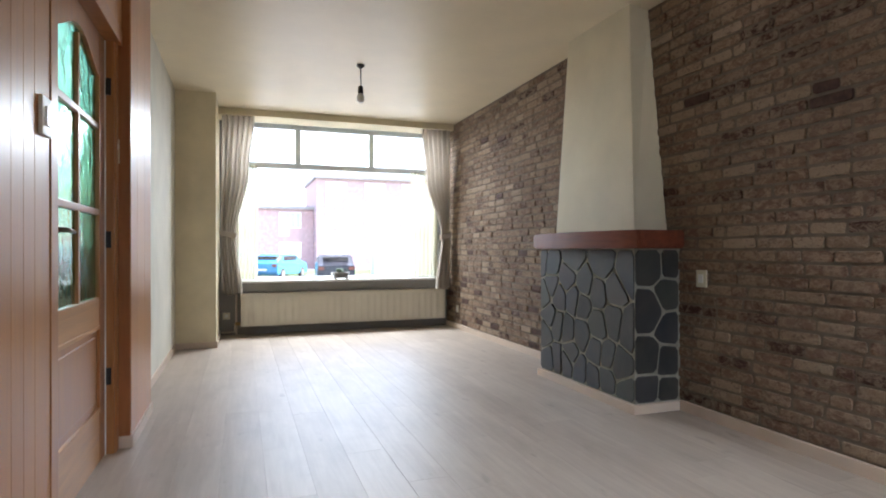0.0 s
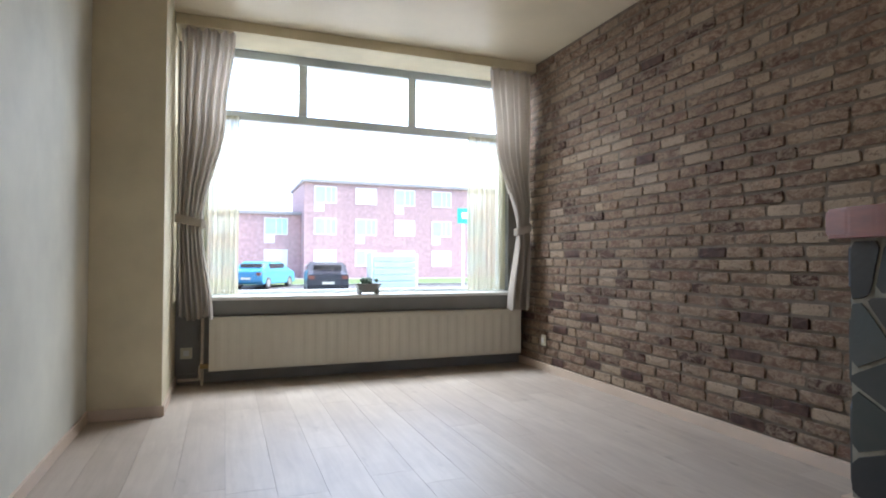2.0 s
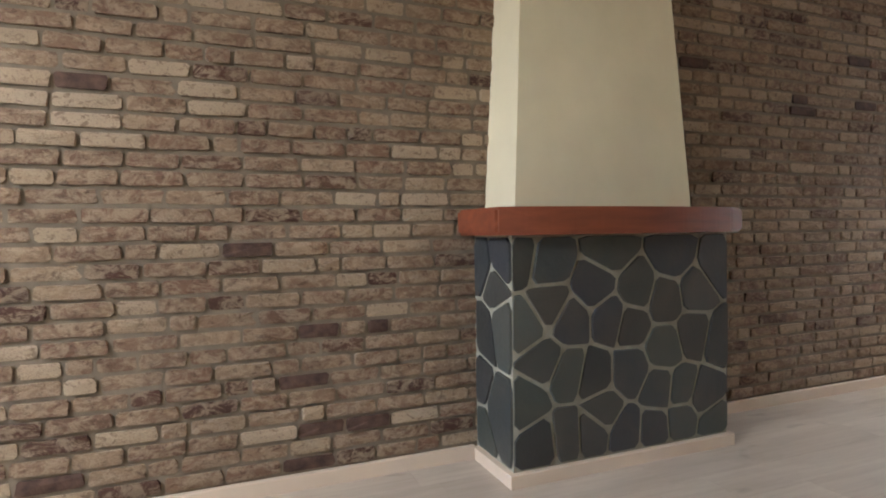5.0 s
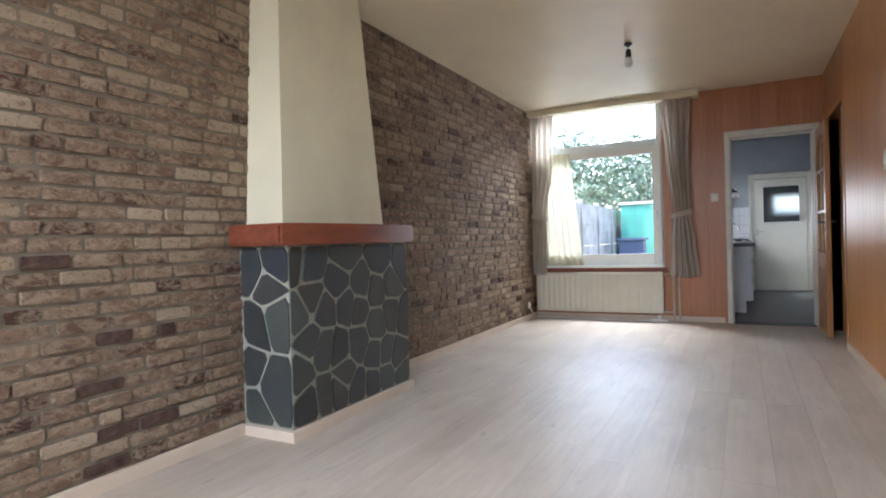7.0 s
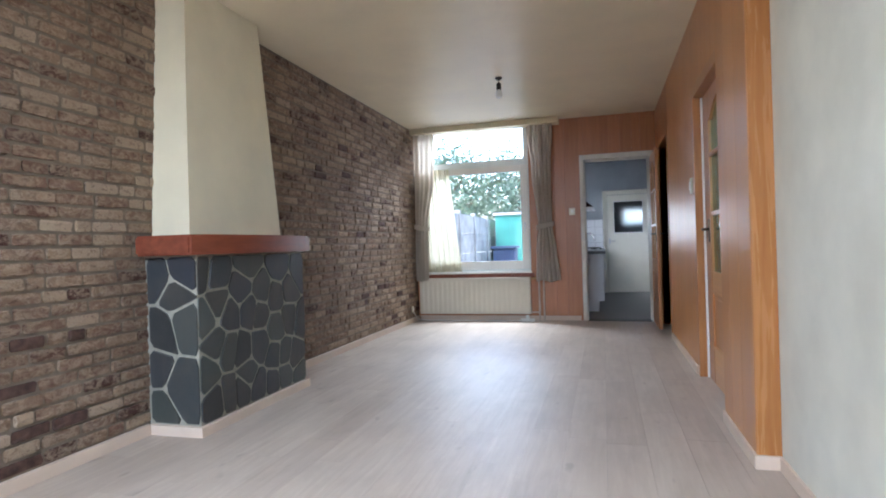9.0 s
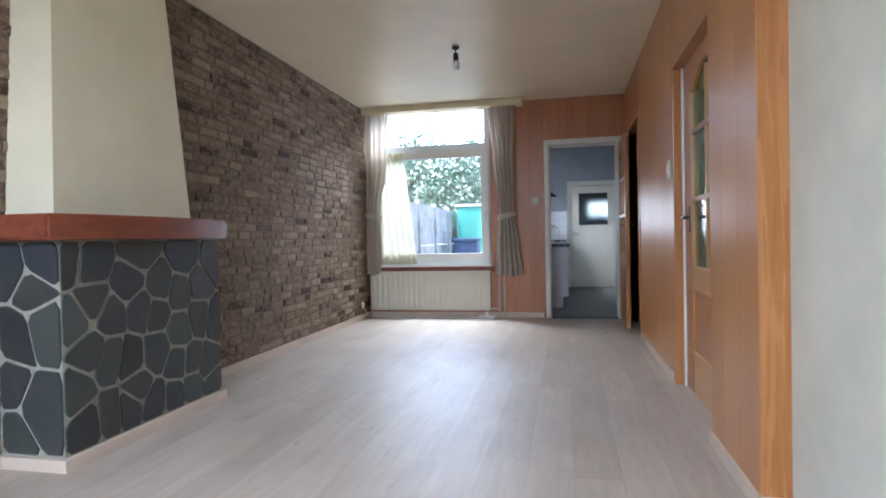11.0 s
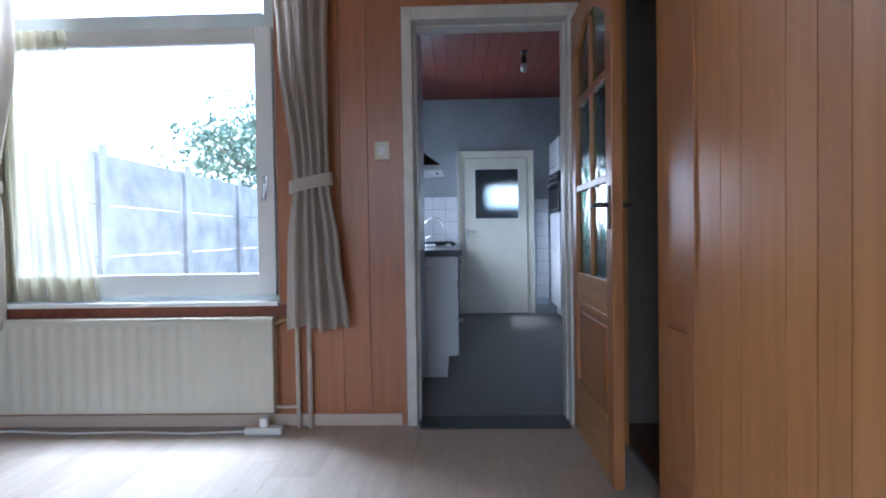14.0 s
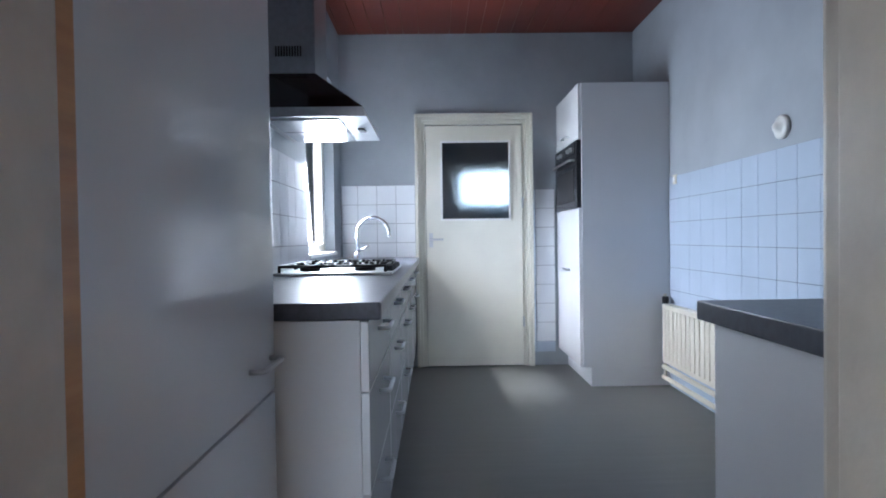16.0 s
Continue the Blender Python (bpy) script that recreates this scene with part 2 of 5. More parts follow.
M_CARBLK = paint("black_car_paint", (0.02, 0.02, 0.025), 0.2, 0.0)
M_DKBLUE = paint("dark_blue_bin", (0.03, 0.05, 0.10), 0.5, 0.0)
M_GREENP = paint("green_shed_paint", (0.06, 0.26, 0.20), 0.6, 0.05)
M_COPPER = paint("cream_painted_pipe", (0.55, 0.47, 0.38), 0.35, 0.05, 0.12, 20)
M_PANEL = wood("varnished_panelling", (0.42, 0.175, 0.05), (0.54, 0.25, 0.08), 0.33, "z", "object", 0.005, 0.4)
M_PANELR = wood("reddish_panelling", (0.33, 0.12, 0.043), (0.45, 0.185, 0.07), 0.33, "z", "object", 0.005, 0.5)
M_PANELO = wood("orange_varnished_board", (0.34, 0.13, 0.035), (0.52, 0.24, 0.08), 0.25, "z", "object")
M_DOORW = wood("varnished_door_wood", (0.33, 0.13, 0.042), (0.48, 0.22, 0.075), 0.3, "z")
M_DOORH = wood("varnished_rail_wood", (0.42, 0.20, 0.07), (0.62, 0.34, 0.14), 0.32, "y")
M_MANTEL = wood("red_mantel_wood", (0.13, 0.028, 0.013), (0.24, 0.066, 0.03), 0.48, "y")
M_FLOOR = wood("pale_oak_laminate", (0.43, 0.36, 0.295), (0.54, 0.465, 0.395), 0.44, "y", "object", 0.03, 0.4, 0.22)
M_KFLOOR = wood("grey_vinyl_plank", (0.145, 0.145, 0.14), (0.185, 0.185, 0.18), 0.46, "x", None, 0.01)
M_BRICK = brick_mat("reclaimed_brick", "object")
M_BRICKJ = brick_mat("reclaimed_brick_joined", "island")
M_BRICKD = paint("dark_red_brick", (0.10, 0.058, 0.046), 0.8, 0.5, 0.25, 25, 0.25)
M_STONE = stone_mat("slate_stone", "object")
M_CURT = fabric("grey_beige_curtain", (0.56, 0.50, 0.43), 0.0, 900, 0.3)
M_SHEER = fabric("cream_net", (0.66, 0.62, 0.46), 0.2, 900, 0.35)
M_GLASS = glass("clear_glass")
M_DOORG = ripple_glass("green_rippled_glass", (0.22, 0.52, 0.30), 0.3, 14)
M_KDG = ripple_glass("grey_rippled_glass", (0.62, 0.68, 0.76), 0.22, 60)
M_CHROME = metal("chrome", (0.8, 0.8, 0.82), 0.12)
M_STEEL = metal("brushed_steel", (0.58, 0.60, 0.62), 0.32)
M_BRASS = metal("aged_brass", (0.45, 0.33, 0.16), 0.35)
M_BRONZE = metal("dark_bronze", (0.16, 0.13, 0.10), 0.35)
M_OVENG = paint("dark_oven_glass", (0.015, 0.015, 0.018), 0.08, 0.0, 0.0, 2, 0.7)
# darkness of the hall interior is put into this wall colour
M_DARK = paint("hall_gloom_paint", (0.22, 0.19, 0.15), 0.8, 0.05)
M_DARKW = wood("dark_brown_boards", (0.13, 0.06, 0.032), (0.19, 0.095, 0.05), 0.5, "z")
M_BULB = paint("milky_bulb", (0.8, 0.8, 0.76), 0.25, 0.0)


# ---- mesh helpers ----
def add_box(bm, lo, hi, bevel=0.0):
    """A box from corner to corner, its upright and level edges chamfered where bevel is set."""
    m = Matrix.Translation([(a + b) / 2 for a, b in zip(lo, hi)]) @ Matrix.Diagonal([abs(b - a) for a, b in zip(lo, hi)] + [1])
    r = bmesh.ops.create_cube(bm, size=1, matrix=m)
    if bevel:
        edges = {e for v in r["verts"] for e in v.link_edges}
        bmesh.ops.bevel(bm, geom=list(edges), offset=bevel, segments=2, affect="EDGES", profile=0.7)


def boxes(*items, bevel=0.0):
    bm = bmesh.new()
    for lo, hi in items:
        add_box(bm, lo, hi, bevel)
    return bm


def add_tube(bm, pts, r, n=10):
    """A round bar along a line of points."""
    rings = []
    for k, p in enumerate(pts):
        a, b = Vector(pts[max(0, k - 1)]), Vector(pts[min(len(pts) - 1, k + 1)])
        d = (b - a).normalized()
        u = d.orthogonal().normalized() if k == 0 else (rings_u - d * rings_u.dot(d)).normalized()
        rings_u = u
        w = d.cross(u)
        rad = r[k] if isinstance(r, (list, tuple)) else r
        rings.append([bm.verts.new(Vector(p) + (u * math.cos(2 * math.pi * j / n) + w * math.sin(2 * math.pi * j / n)) * rad) for j in range(n)])
    for a, b in zip(rings, rings[1:]):
        for j in range(n):
            bm.faces.new((a[j], a[(j + 1) % n], b[(j + 1) % n], b[j]))
    bm.faces.new(rings[0][::-1])
    bm.faces.new(rings[-1])


def tube(pts, r, n=10):
    bm = bmesh.new()
    add_tube(bm, pts, r, n)
    return bm


def turned(profile, at, n=16, axis="z"):
    """A turned shape from (radius, height) pairs."""
    bm = bmesh.new()
    rings = []
    for r, h in profile:
        ring = []
        for j in range(n):
            a = 2 * math.pi * j / n
            p = Vector((r * math.cos(a), r * math.sin(a), h))
            if axis == "y":
                p = Vector((p.x, p.z, p.y))
            if axis == "x":
                p = Vector((p.z, p.x, p.y))
            ring.append(bm.verts.new(Vector(at) + p))
        rings.append(ring)
    for a, b in zip(rings, rings[1:]):
        for j in range(n):
            bm.faces.new((a[j], a[(j + 1) % n], b[(j + 1) % n], b[j]))
    bm.faces.new(rings[0][::-1])
    bm.faces.new(rings[-1])
    return bm


def prism(poly, z0, z1, bevel=0.0):
    """An upright prism over a plan outline."""
    bm = bmesh.new()
    lo = [bm.verts.new((x, y, z0)) for x, y in poly]
    hi = [bm.verts.new((x, y, z1)) for x, y in poly]
    n = len(poly)
    bm.faces.new(lo[::-1])
    bm.faces.new(hi)
    for j in range(n):
        bm.faces.new((lo[j], lo[(j + 1) % n], hi[(j + 1) % n], hi[j]))
    if bevel:
        bmesh.ops.bevel(bm, geom=bm.edges[:], offset=bevel, segments=2, affect="EDGES")
    return bm


def part(name, bm, material, parent=None, label="", smooth=False):
    bmesh.ops.recalc_face_normals(bm, faces=bm.faces[:])
    me = bpy.data.meshes.new(name)
    bm.to_mesh(me)
    bm.free()
    me.materials.append(material)
    if smooth:
        me.polygons.foreach_set("use_smooth", [True] * len(me.polygons))
    ob = new(name, me)
    if parent is not None:
        ob.parent = parent
    if label:
        ob["label"] = label
    return ob


def thing(name, at, label, category, group=""):
    """An empty at a thing's base, that carries its parts. Parts are given in world places."""
    ob = new(name)
    ob.empty_display_size = 0.1
    ob.location = at
    tagged(ob, label, category, group)
    return ob


def into(ob, parent):
    """Hang a part that was made in world places under a thing, without shifting it."""
    ob.parent = parent
    base = Vector((0, 0, 0))
    p = parent
    while p is not None:
        base += p.location
        p = p.parent
    ob.location = Vector(ob.location) - base
    return ob


def sub(name, bm, material, parent, label="", smooth=False):
    return into(part(name, bm, material, None, label, smooth), parent)


def structure(name, bm, material, label="", smooth=False):
    if name.startswith(("wall_", "kitchen_wall", "lean_to", "hall_walls")):
        for v in bm.verts:
            if abs(v.co.z) < 1e-6:
                v.co.z = -0.1
            elif abs(v.co.z - H) < 1e-6 or abs(v.co.z - KH) < 1e-6:
                v.co.z += 0.04
    ob = part(name, bm, material, None, "", smooth)
    tagged(ob, label or name.replace("_", " "), "", "", "structure")
    return ob


# ---- plan ----
XB = 2.74          # face of the brick wall
XS = -0.375         # face of the panelled side wall
XW = -0.435         # face of the pale side wall
YB = -1.08         # face of the panelled end wall
YF = 6.89          # face of the front wall under the window
H = 2.585          # ceiling
KX0, KX1, KY, KH = -1.45, 0.86, -5.18, 2.61
KN = -1.26         # kitchen side of the end wall

# floors
bm = boxes(((XS - 0.3, YB, -0.12), (XB + 0.1, YF + 0.1, -0.014)))
floor = structure("floor", bm, M_GREYP, "living room floor of pale oak laminate planks")
kfloor = structure("kitchen_floor", boxes(((KX0 - 0.08, KY - 0.1, -0.12), (KX1 + 0.1, YB - 0.002, -0.004))), M_KFLOOR, "grey vinyl plank kitchen floor")
structure("threshold", boxes(((-0.272, -1.19, -0.004), (0.476, -1.0, 0.008)), bevel=0.003), M_BLACK, "dark door threshold strip")
# ceilings
structure("ceiling", boxes(((XS - 0.4, YB - 0.05, H), (XB + 0.1, 7.25, H + 0.15))), M_CEIL, "smooth cream painted living room ceiling")
kc = bmesh.new()
for k in range(20):
    x = KX0 + k * 0.12
    add_box(kc, (x + 0.002, KY, KH), (min(x + 0.118, KX1), KN, KH + 0.02))
add_box(kc, (KX0 - 0.2, KY - 0.2, KH + 0.021), (KX1 + 0.2, KN + 0.02, KH + 0.15))
structure("kitchen_ceiling", kc, M_KCEIL, "dark red boarded kitchen ceiling")
# brick wall body (mortar)
structure("wall_brick", boxes(((XB + 0.012, YB - 0.1, 0), (XB + 0.25, 7.25, H))), M_MORTAR, "wall clad in reclaimed brown bricks")
# pale side wall, pier and hall-side walls
structure("wall_pale", boxes(((XW - 0.15, 3.68, 0), (XW, 7.25, H))), M_WHITEWALL, "off-white plastered side wall")
structure("wall_pier", boxes(((XW + 0.001, 6.01, 0), (-0.056, 7.25, H)), bevel=0.004), M_PLASTER, "cream plastered pier beside the window")
# front wall
front = boxes(((-0.055, YF, 0), (XB + 0.011, 7.16, 0.60)), ((-0.055, 6.95, 2.53), (XB + 0.011, 7.16, H)),
              ((-0.055, 6.95, 0.60), (0.09, 7.16, 2.53)), ((2.66, 6.95, 0.60), (XB + 0.011, 7.16, 2.53)))
structure("wall_front", front, M_GREYP, "front wall with a wide window")
# end wall towards the kitchen: window opening 1.19..2.68, door opening -0.27..0.49
end = boxes(((2.68, KN, 0), (XB + 0.011, YB - 0.016, H)), ((0.494, KN, 0), (1.19, YB - 0.016, H)),
            ((1.19, KN, 0), (2.68, YB - 0.016, 0.615)), ((1.19, KN, 2.582), (2.68, YB - 0.016, H + 0.002)),
            ((-0.288, KN, 2.04), (0.494, YB - 0.016, H)), ((XS - 0.3, KN, 0), (-0.288, YB - 0.016, H)))
structure("wall_end", end, M_PANELR, "end wall behind the wooden panelling")
# side wall with the two door openings
side = boxes(((XS - 0.12, YB, 0), (XS - 0.016, -0.80, H)), ((XS - 0.12, -0.80, 2.10), (XS - 0.016, 0.24, H)),
             ((XS - 0.12, 0.24, 0), (XS - 0.016, 1.93, H)), ((XS - 0.12, 1.93, 2.04), (XS - 0.016, 2.95, H)),
             ((XS - 0.12, 2.95, 0), (XS - 0.016, 3.68, H)))
structure("wall_side", side, M_PANEL, "side wall behind the wooden panelling")
# hall beyond the side doors, unseen: its gloom is in the wall colour
# window openings added to backlight the hall door's green panes
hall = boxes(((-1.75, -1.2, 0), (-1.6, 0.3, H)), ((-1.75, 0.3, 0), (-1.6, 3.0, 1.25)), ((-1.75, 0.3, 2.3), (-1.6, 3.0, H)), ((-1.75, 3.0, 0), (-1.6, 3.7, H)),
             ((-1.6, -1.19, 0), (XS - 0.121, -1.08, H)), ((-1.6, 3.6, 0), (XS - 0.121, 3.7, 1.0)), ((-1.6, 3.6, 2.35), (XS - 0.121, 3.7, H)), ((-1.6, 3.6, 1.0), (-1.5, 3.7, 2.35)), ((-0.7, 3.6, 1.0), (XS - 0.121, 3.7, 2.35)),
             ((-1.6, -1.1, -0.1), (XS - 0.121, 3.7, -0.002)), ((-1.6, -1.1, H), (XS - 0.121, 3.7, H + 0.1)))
structure("hall_walls", hall, M_DARK, "unseen hall behind the side doors, its dimness put into the wall colour")

# added partitions: they block the hall's light so the side doorway stays dark
structure("cupboard_walls", boxes(((-1.59, 0.26, -0.05), (XS - 0.122, 0.30, H + 0.03)), ((-0.95, -1.07, -0.05), (-0.90, 0.259, H + 0.03)), ((-0.899, -1.07, -0.001), (XS - 0.122, 0.259, 0.0005))), M_DARKW, "added dark brown partitions that keep hall light out of the side doorway")

# kitchen walls
structure("kitchen_wall_back", boxes(((KX0 - 0.1, KY - 0.15, 0), (-0.585, KY, KH)), ((0.215, KY - 0.15, 0), (KX1 + 0.1, KY, KH)),
                                     ((-0.585, KY - 0.15, 1.90), (0.215, KY, KH))), M_KWALL, "grey-blue painted kitchen back wall")
structure("kitchen_wall_right", boxes(((KX0 - 0.1, KY, 0), (KX0, KN, KH))), M_KWALL, "grey-blue painted kitchen side wall")
structure("kitchen_wall_window", boxes(((KX1, KY, 0), (KX1 + 0.15, -4.88, KH)), ((KX1, -4.88, 0), (KX1 + 0.15, -3.98, 0.90)),
                                       ((KX1, -4.88, 2.15), (KX1 + 0.15, -3.98, KH)), ((KX1, -3.98, 0), (KX1 + 0.15, KN, KH))), M_KWALL,
          "grey-blue painted kitchen wall with a window")
structure("kitchen_wall_near", boxes(((-0.288, KN - 0.008, 2.04), (0.494, KN, KH)), ((KX0, KN - 0.008, 0), (-0.288, KN, KH)), ((0.494, KN - 0.01, 0), (KX1, KN, KH))), M_KWALL,
          "grey-blue painted wall round the kitchen doorway")
structure("lean_to_walls", boxes(((-1.2, -6.6, -0.1), (0.6, -6.5, 1.37)), ((-1.2, -6.6, 1.67), (0.6, -6.5, 2.4)), ((-1.2, -6.6, 1.37), (-0.66, -6.5, 1.67)), ((-0.16, -6.6, 1.37), (0.6, -6.5, 1.67)),
                                  ((-1.3, -6.6, -0.1), (-1.2, -5.34, 2.4)), ((0.6, -6.6, -0.1), (0.7, -5.34, 2.4)), ((-1.2, -6.5, 2.4), (0.6, -5.34, 2.5)), ((-1.2, -6.5, -0.1), (0.6, -5.34, -0.01))), M_CONC, "scullery beyond the kitchen door")

# ---- skirtings ----
sk = [((XB - 0.016, YB + 0.02, 0), (XB + 0.011, 2.62, 0.06)), ((XB - 0.016, 3.79, 0), (XB + 0.011, YF - 0.02, 0.06))]
structure("baseboard", boxes(*sk, bevel=0.003), M_TRIM, "pale wooden skirting along the brick wall")
structure("baseboard_side", boxes(((XS, 0.26, 0), (XS + 0.014, 1.865, 0.06)), ((-0.34, 3.015, 0), (-0.326, 3.68, 0.06)), ((-0.44, 3.001, 0), (-0.327, 3.014, 0.06)), ((-0.434, 3.681, 0), (-0.327, 3.694, 0.06)), bevel=0.003), M_TRIM, "pale skirting below the side panelling")
structure("baseboard_pale", boxes(((XW, 3.70, 0), (XW + 0.014, 5.995, 0.06)), ((XW + 0.001, 5.996, 0), (-0.043, 6.009, 0.06)), ((-0.055, 6.011, 0), (-0.042, 6.87, 0.06)), bevel=0.003), M_TRIM, "pale skirting below the plastered wall")
structure("baseboard_end", boxes(((0.57, YB, 0), (XB - 0.02, YB + 0.014, 0.06)), bevel=0.003), M_TRIM, "pale skirting below the end wall")
structure("baseboard_front", boxes(((-0.04, YF - 0.014, 0), (XB - 0.02, YF - 0.001, 0.07)), bevel=0.003), M_GREYP, "grey skirting below the front window")

# ---- fireplace ----
fire = thing("fireplace", (2.57, 3.205, 0), "dark slate fireplace with red wooden mantel and tapered cream hood", "fireplace")
fx, fy0, fy1, fz = 2.408, 2.633, 3.775, 0.993
core = sub("core", boxes(((fx + 0.006, fy0 + 0.006, 0.05), (XB + 0.011, fy1 - 0.006, fz))), M_JOINT, fire, "pale grey mortar joints")
sub("plinth", boxes(((fx - 0.02, fy0 - 0.02, 0), (XB - 0.001, fy1 + 0.02, 0.055)), bevel=0.004), M_TRIM, fire, "pale painted plinth strip")
# bowed mantel shelf
outline = [(XB - 0.002, 3.86), (2.385, 3.85)]
for k in range(1, 12):
    u = k / 12
    outline.append((2.385 - 0.085 * math.sin(math.pi * u) ** 0.8, 3.85 - 1.285 * u))
outline += [(2.385, 2.565), (XB - 0.002, 2.575)]
sub("mantel", prism(outline, fz + 0.002, 1.105, 0.012), M_MANTEL, fire, "bowed red-brown wooden mantel shelf")
# tapered hood
bm = bmesh.new()
lo = [(2.507, 3.70), (2.507, 2.76), (XB + 0.005, 2.745), (XB + 0.005, 3.72)]
hi = [(2.565, 3.61), (2.565, 2.88), (XB + 0.005, 2.92), (XB + 0.005, 3.63)]
vl = [bm.verts.new((x, y, 1.107)) for x, y in lo]
vh = [bm.verts.new((x, y, H - 0.001)) for x, y in hi]
bm.faces.new(vl)
bm.faces.new(vh)
for j in range(4):
    bm.faces.new((vl[j], vl[(j + 1) % 4], vh[(j + 1) % 4], vh[j]))
sub("hood", bm, M_HOOD, fire, "tapered cream plastered chimney hood")


# ---- windows ----
def frame_window(name, label, rails, panes, material, sill=None):
    w = part(name, boxes(*rails, bevel=0.006), material)
    tagged(w, label, "window", "", "structure")
    for lo, hi in panes:
        p = part("pane", boxes((lo, hi)), M_GLASS, w)
        p.visible_shadow = False
    return w


y0, y1 = 7.02, 7.09
rails = [((0.09, y0, 0.60), (2.66, y1, 0.66)), ((0.09, y0, 2.465), (2.66, y1, 2.53)), ((0.09, y0, 0.66), (0.15, y1, 2.465)), ((2.60, y0, 0.66), (2.66, y1, 2.465)),
         ((0.151, y0 + 0.001, 1.985), (2.599, y1, 2.05)), ((0.811, y0 + 0.002, 2.051), (0.881, y1, 2.464)), ((1.73, y0 + 0.002, 2.051), (1.80, y1, 2.464))]
panes = [((0.14, 7.05, 0.65), (2.61, 7.06, 1.99)), ((0.14, 7.05, 2.04), (0.82, 7.06, 2.475)), ((0.87, 7.05, 2.04), (1.74, 7.06, 2.475)), ((1.79, 7.05, 2.04), (2.61, 7.06, 2.475))]
frame_window("window_front", "wide front window with three small top lights and grey-blue frames", rails, panes, M_WINF)
structure("window_sill_front", boxes(((-0.02, 6.745, 0.605), (XB - 0.01, 7.018, 0.63)), bevel=0.004), M_WHITE, "pale front window sill")
structure("sill_panel_front", boxes(((0.0, 6.76, 0.495), (2.70, 6.775, 0.604))), M_GREYP, "grey board below the front sill")
structure("pelmet_front", boxes(((-0.055, 6.60, 2.508), (XB, 6.95, H - 0.002)), bevel=0.004), M_PLASTER, "cream boxed curtain board along the ceiling over the front window")

yb0, yb1 = -1.20, -1.14
rails = [((1.19, yb0, 0.62), (2.68, yb1, 0.68)), ((1.19, yb0, 2.535), (2.68, yb1, 2.58)), ((1.19, yb0, 0.68), (1.26, yb1, 2.535)), ((2.62, yb0, 0.68), (2.68, yb1, 2.535)),
         ((1.261, yb0, 2.03), (2.619, yb1 + 0.002, 2.125))]
panes = [((1.25, -1.18, 2.10), (2.63, -1.17, 2.54))]
frame_window("window_back", "back window with a top light over a large white tilt sash", rails, panes, M_WINF)
sash = thing("window_sash", (1.93, -1.13, 0.68), "white tilting window sash above the radiator", "window")
sub("frame", boxes(((1.21, -1.139, 0.67), (1.30, -1.10, 2.04)), ((2.56, -1.139, 0.67), (2.65, -1.10, 2.04)), ((1.301, -1.138, 0.67), (2.559, -1.10, 0.78)), ((1.301, -1.138, 1.955), (2.559, -1.10, 2.04)), bevel=0.006), M_WHITE, sash, "white sash frame")
g = sub("pane", boxes(((1.295, -1.125, 0.77), (2.565, -1.118, 1.965))), M_GLASS, sash, "clear glass pane")
g.visible_shadow = False
sub("handle", boxes(((1.245, -1.10, 1.20), (1.265, -1.085, 1.28)), ((1.25, -1.086, 1.16), (1.262, -1.06, 1.24)), bevel=0.003), M_STEEL, sash, "grey metal window handle")
structure("window_sill_back", boxes(((1.18, -1.139, 0.62), (2.735, -1.03, 0.642)), bevel=0.003), M_WHITE, "white window sill over the radiator")
structure("sill_board_back", boxes(((1.15, -1.075, 0.568), (2.735, -1.04, 0.619))), M_MANTEL, "dark brown board below the window sill")
structure("pelmet_back", boxes(((0.78, YB + 0.001, 2.512), (XB, -0.88, H - 0.002)), bevel=0.004), M_PLASTER, "cream curtain board along the ceiling over the back window")


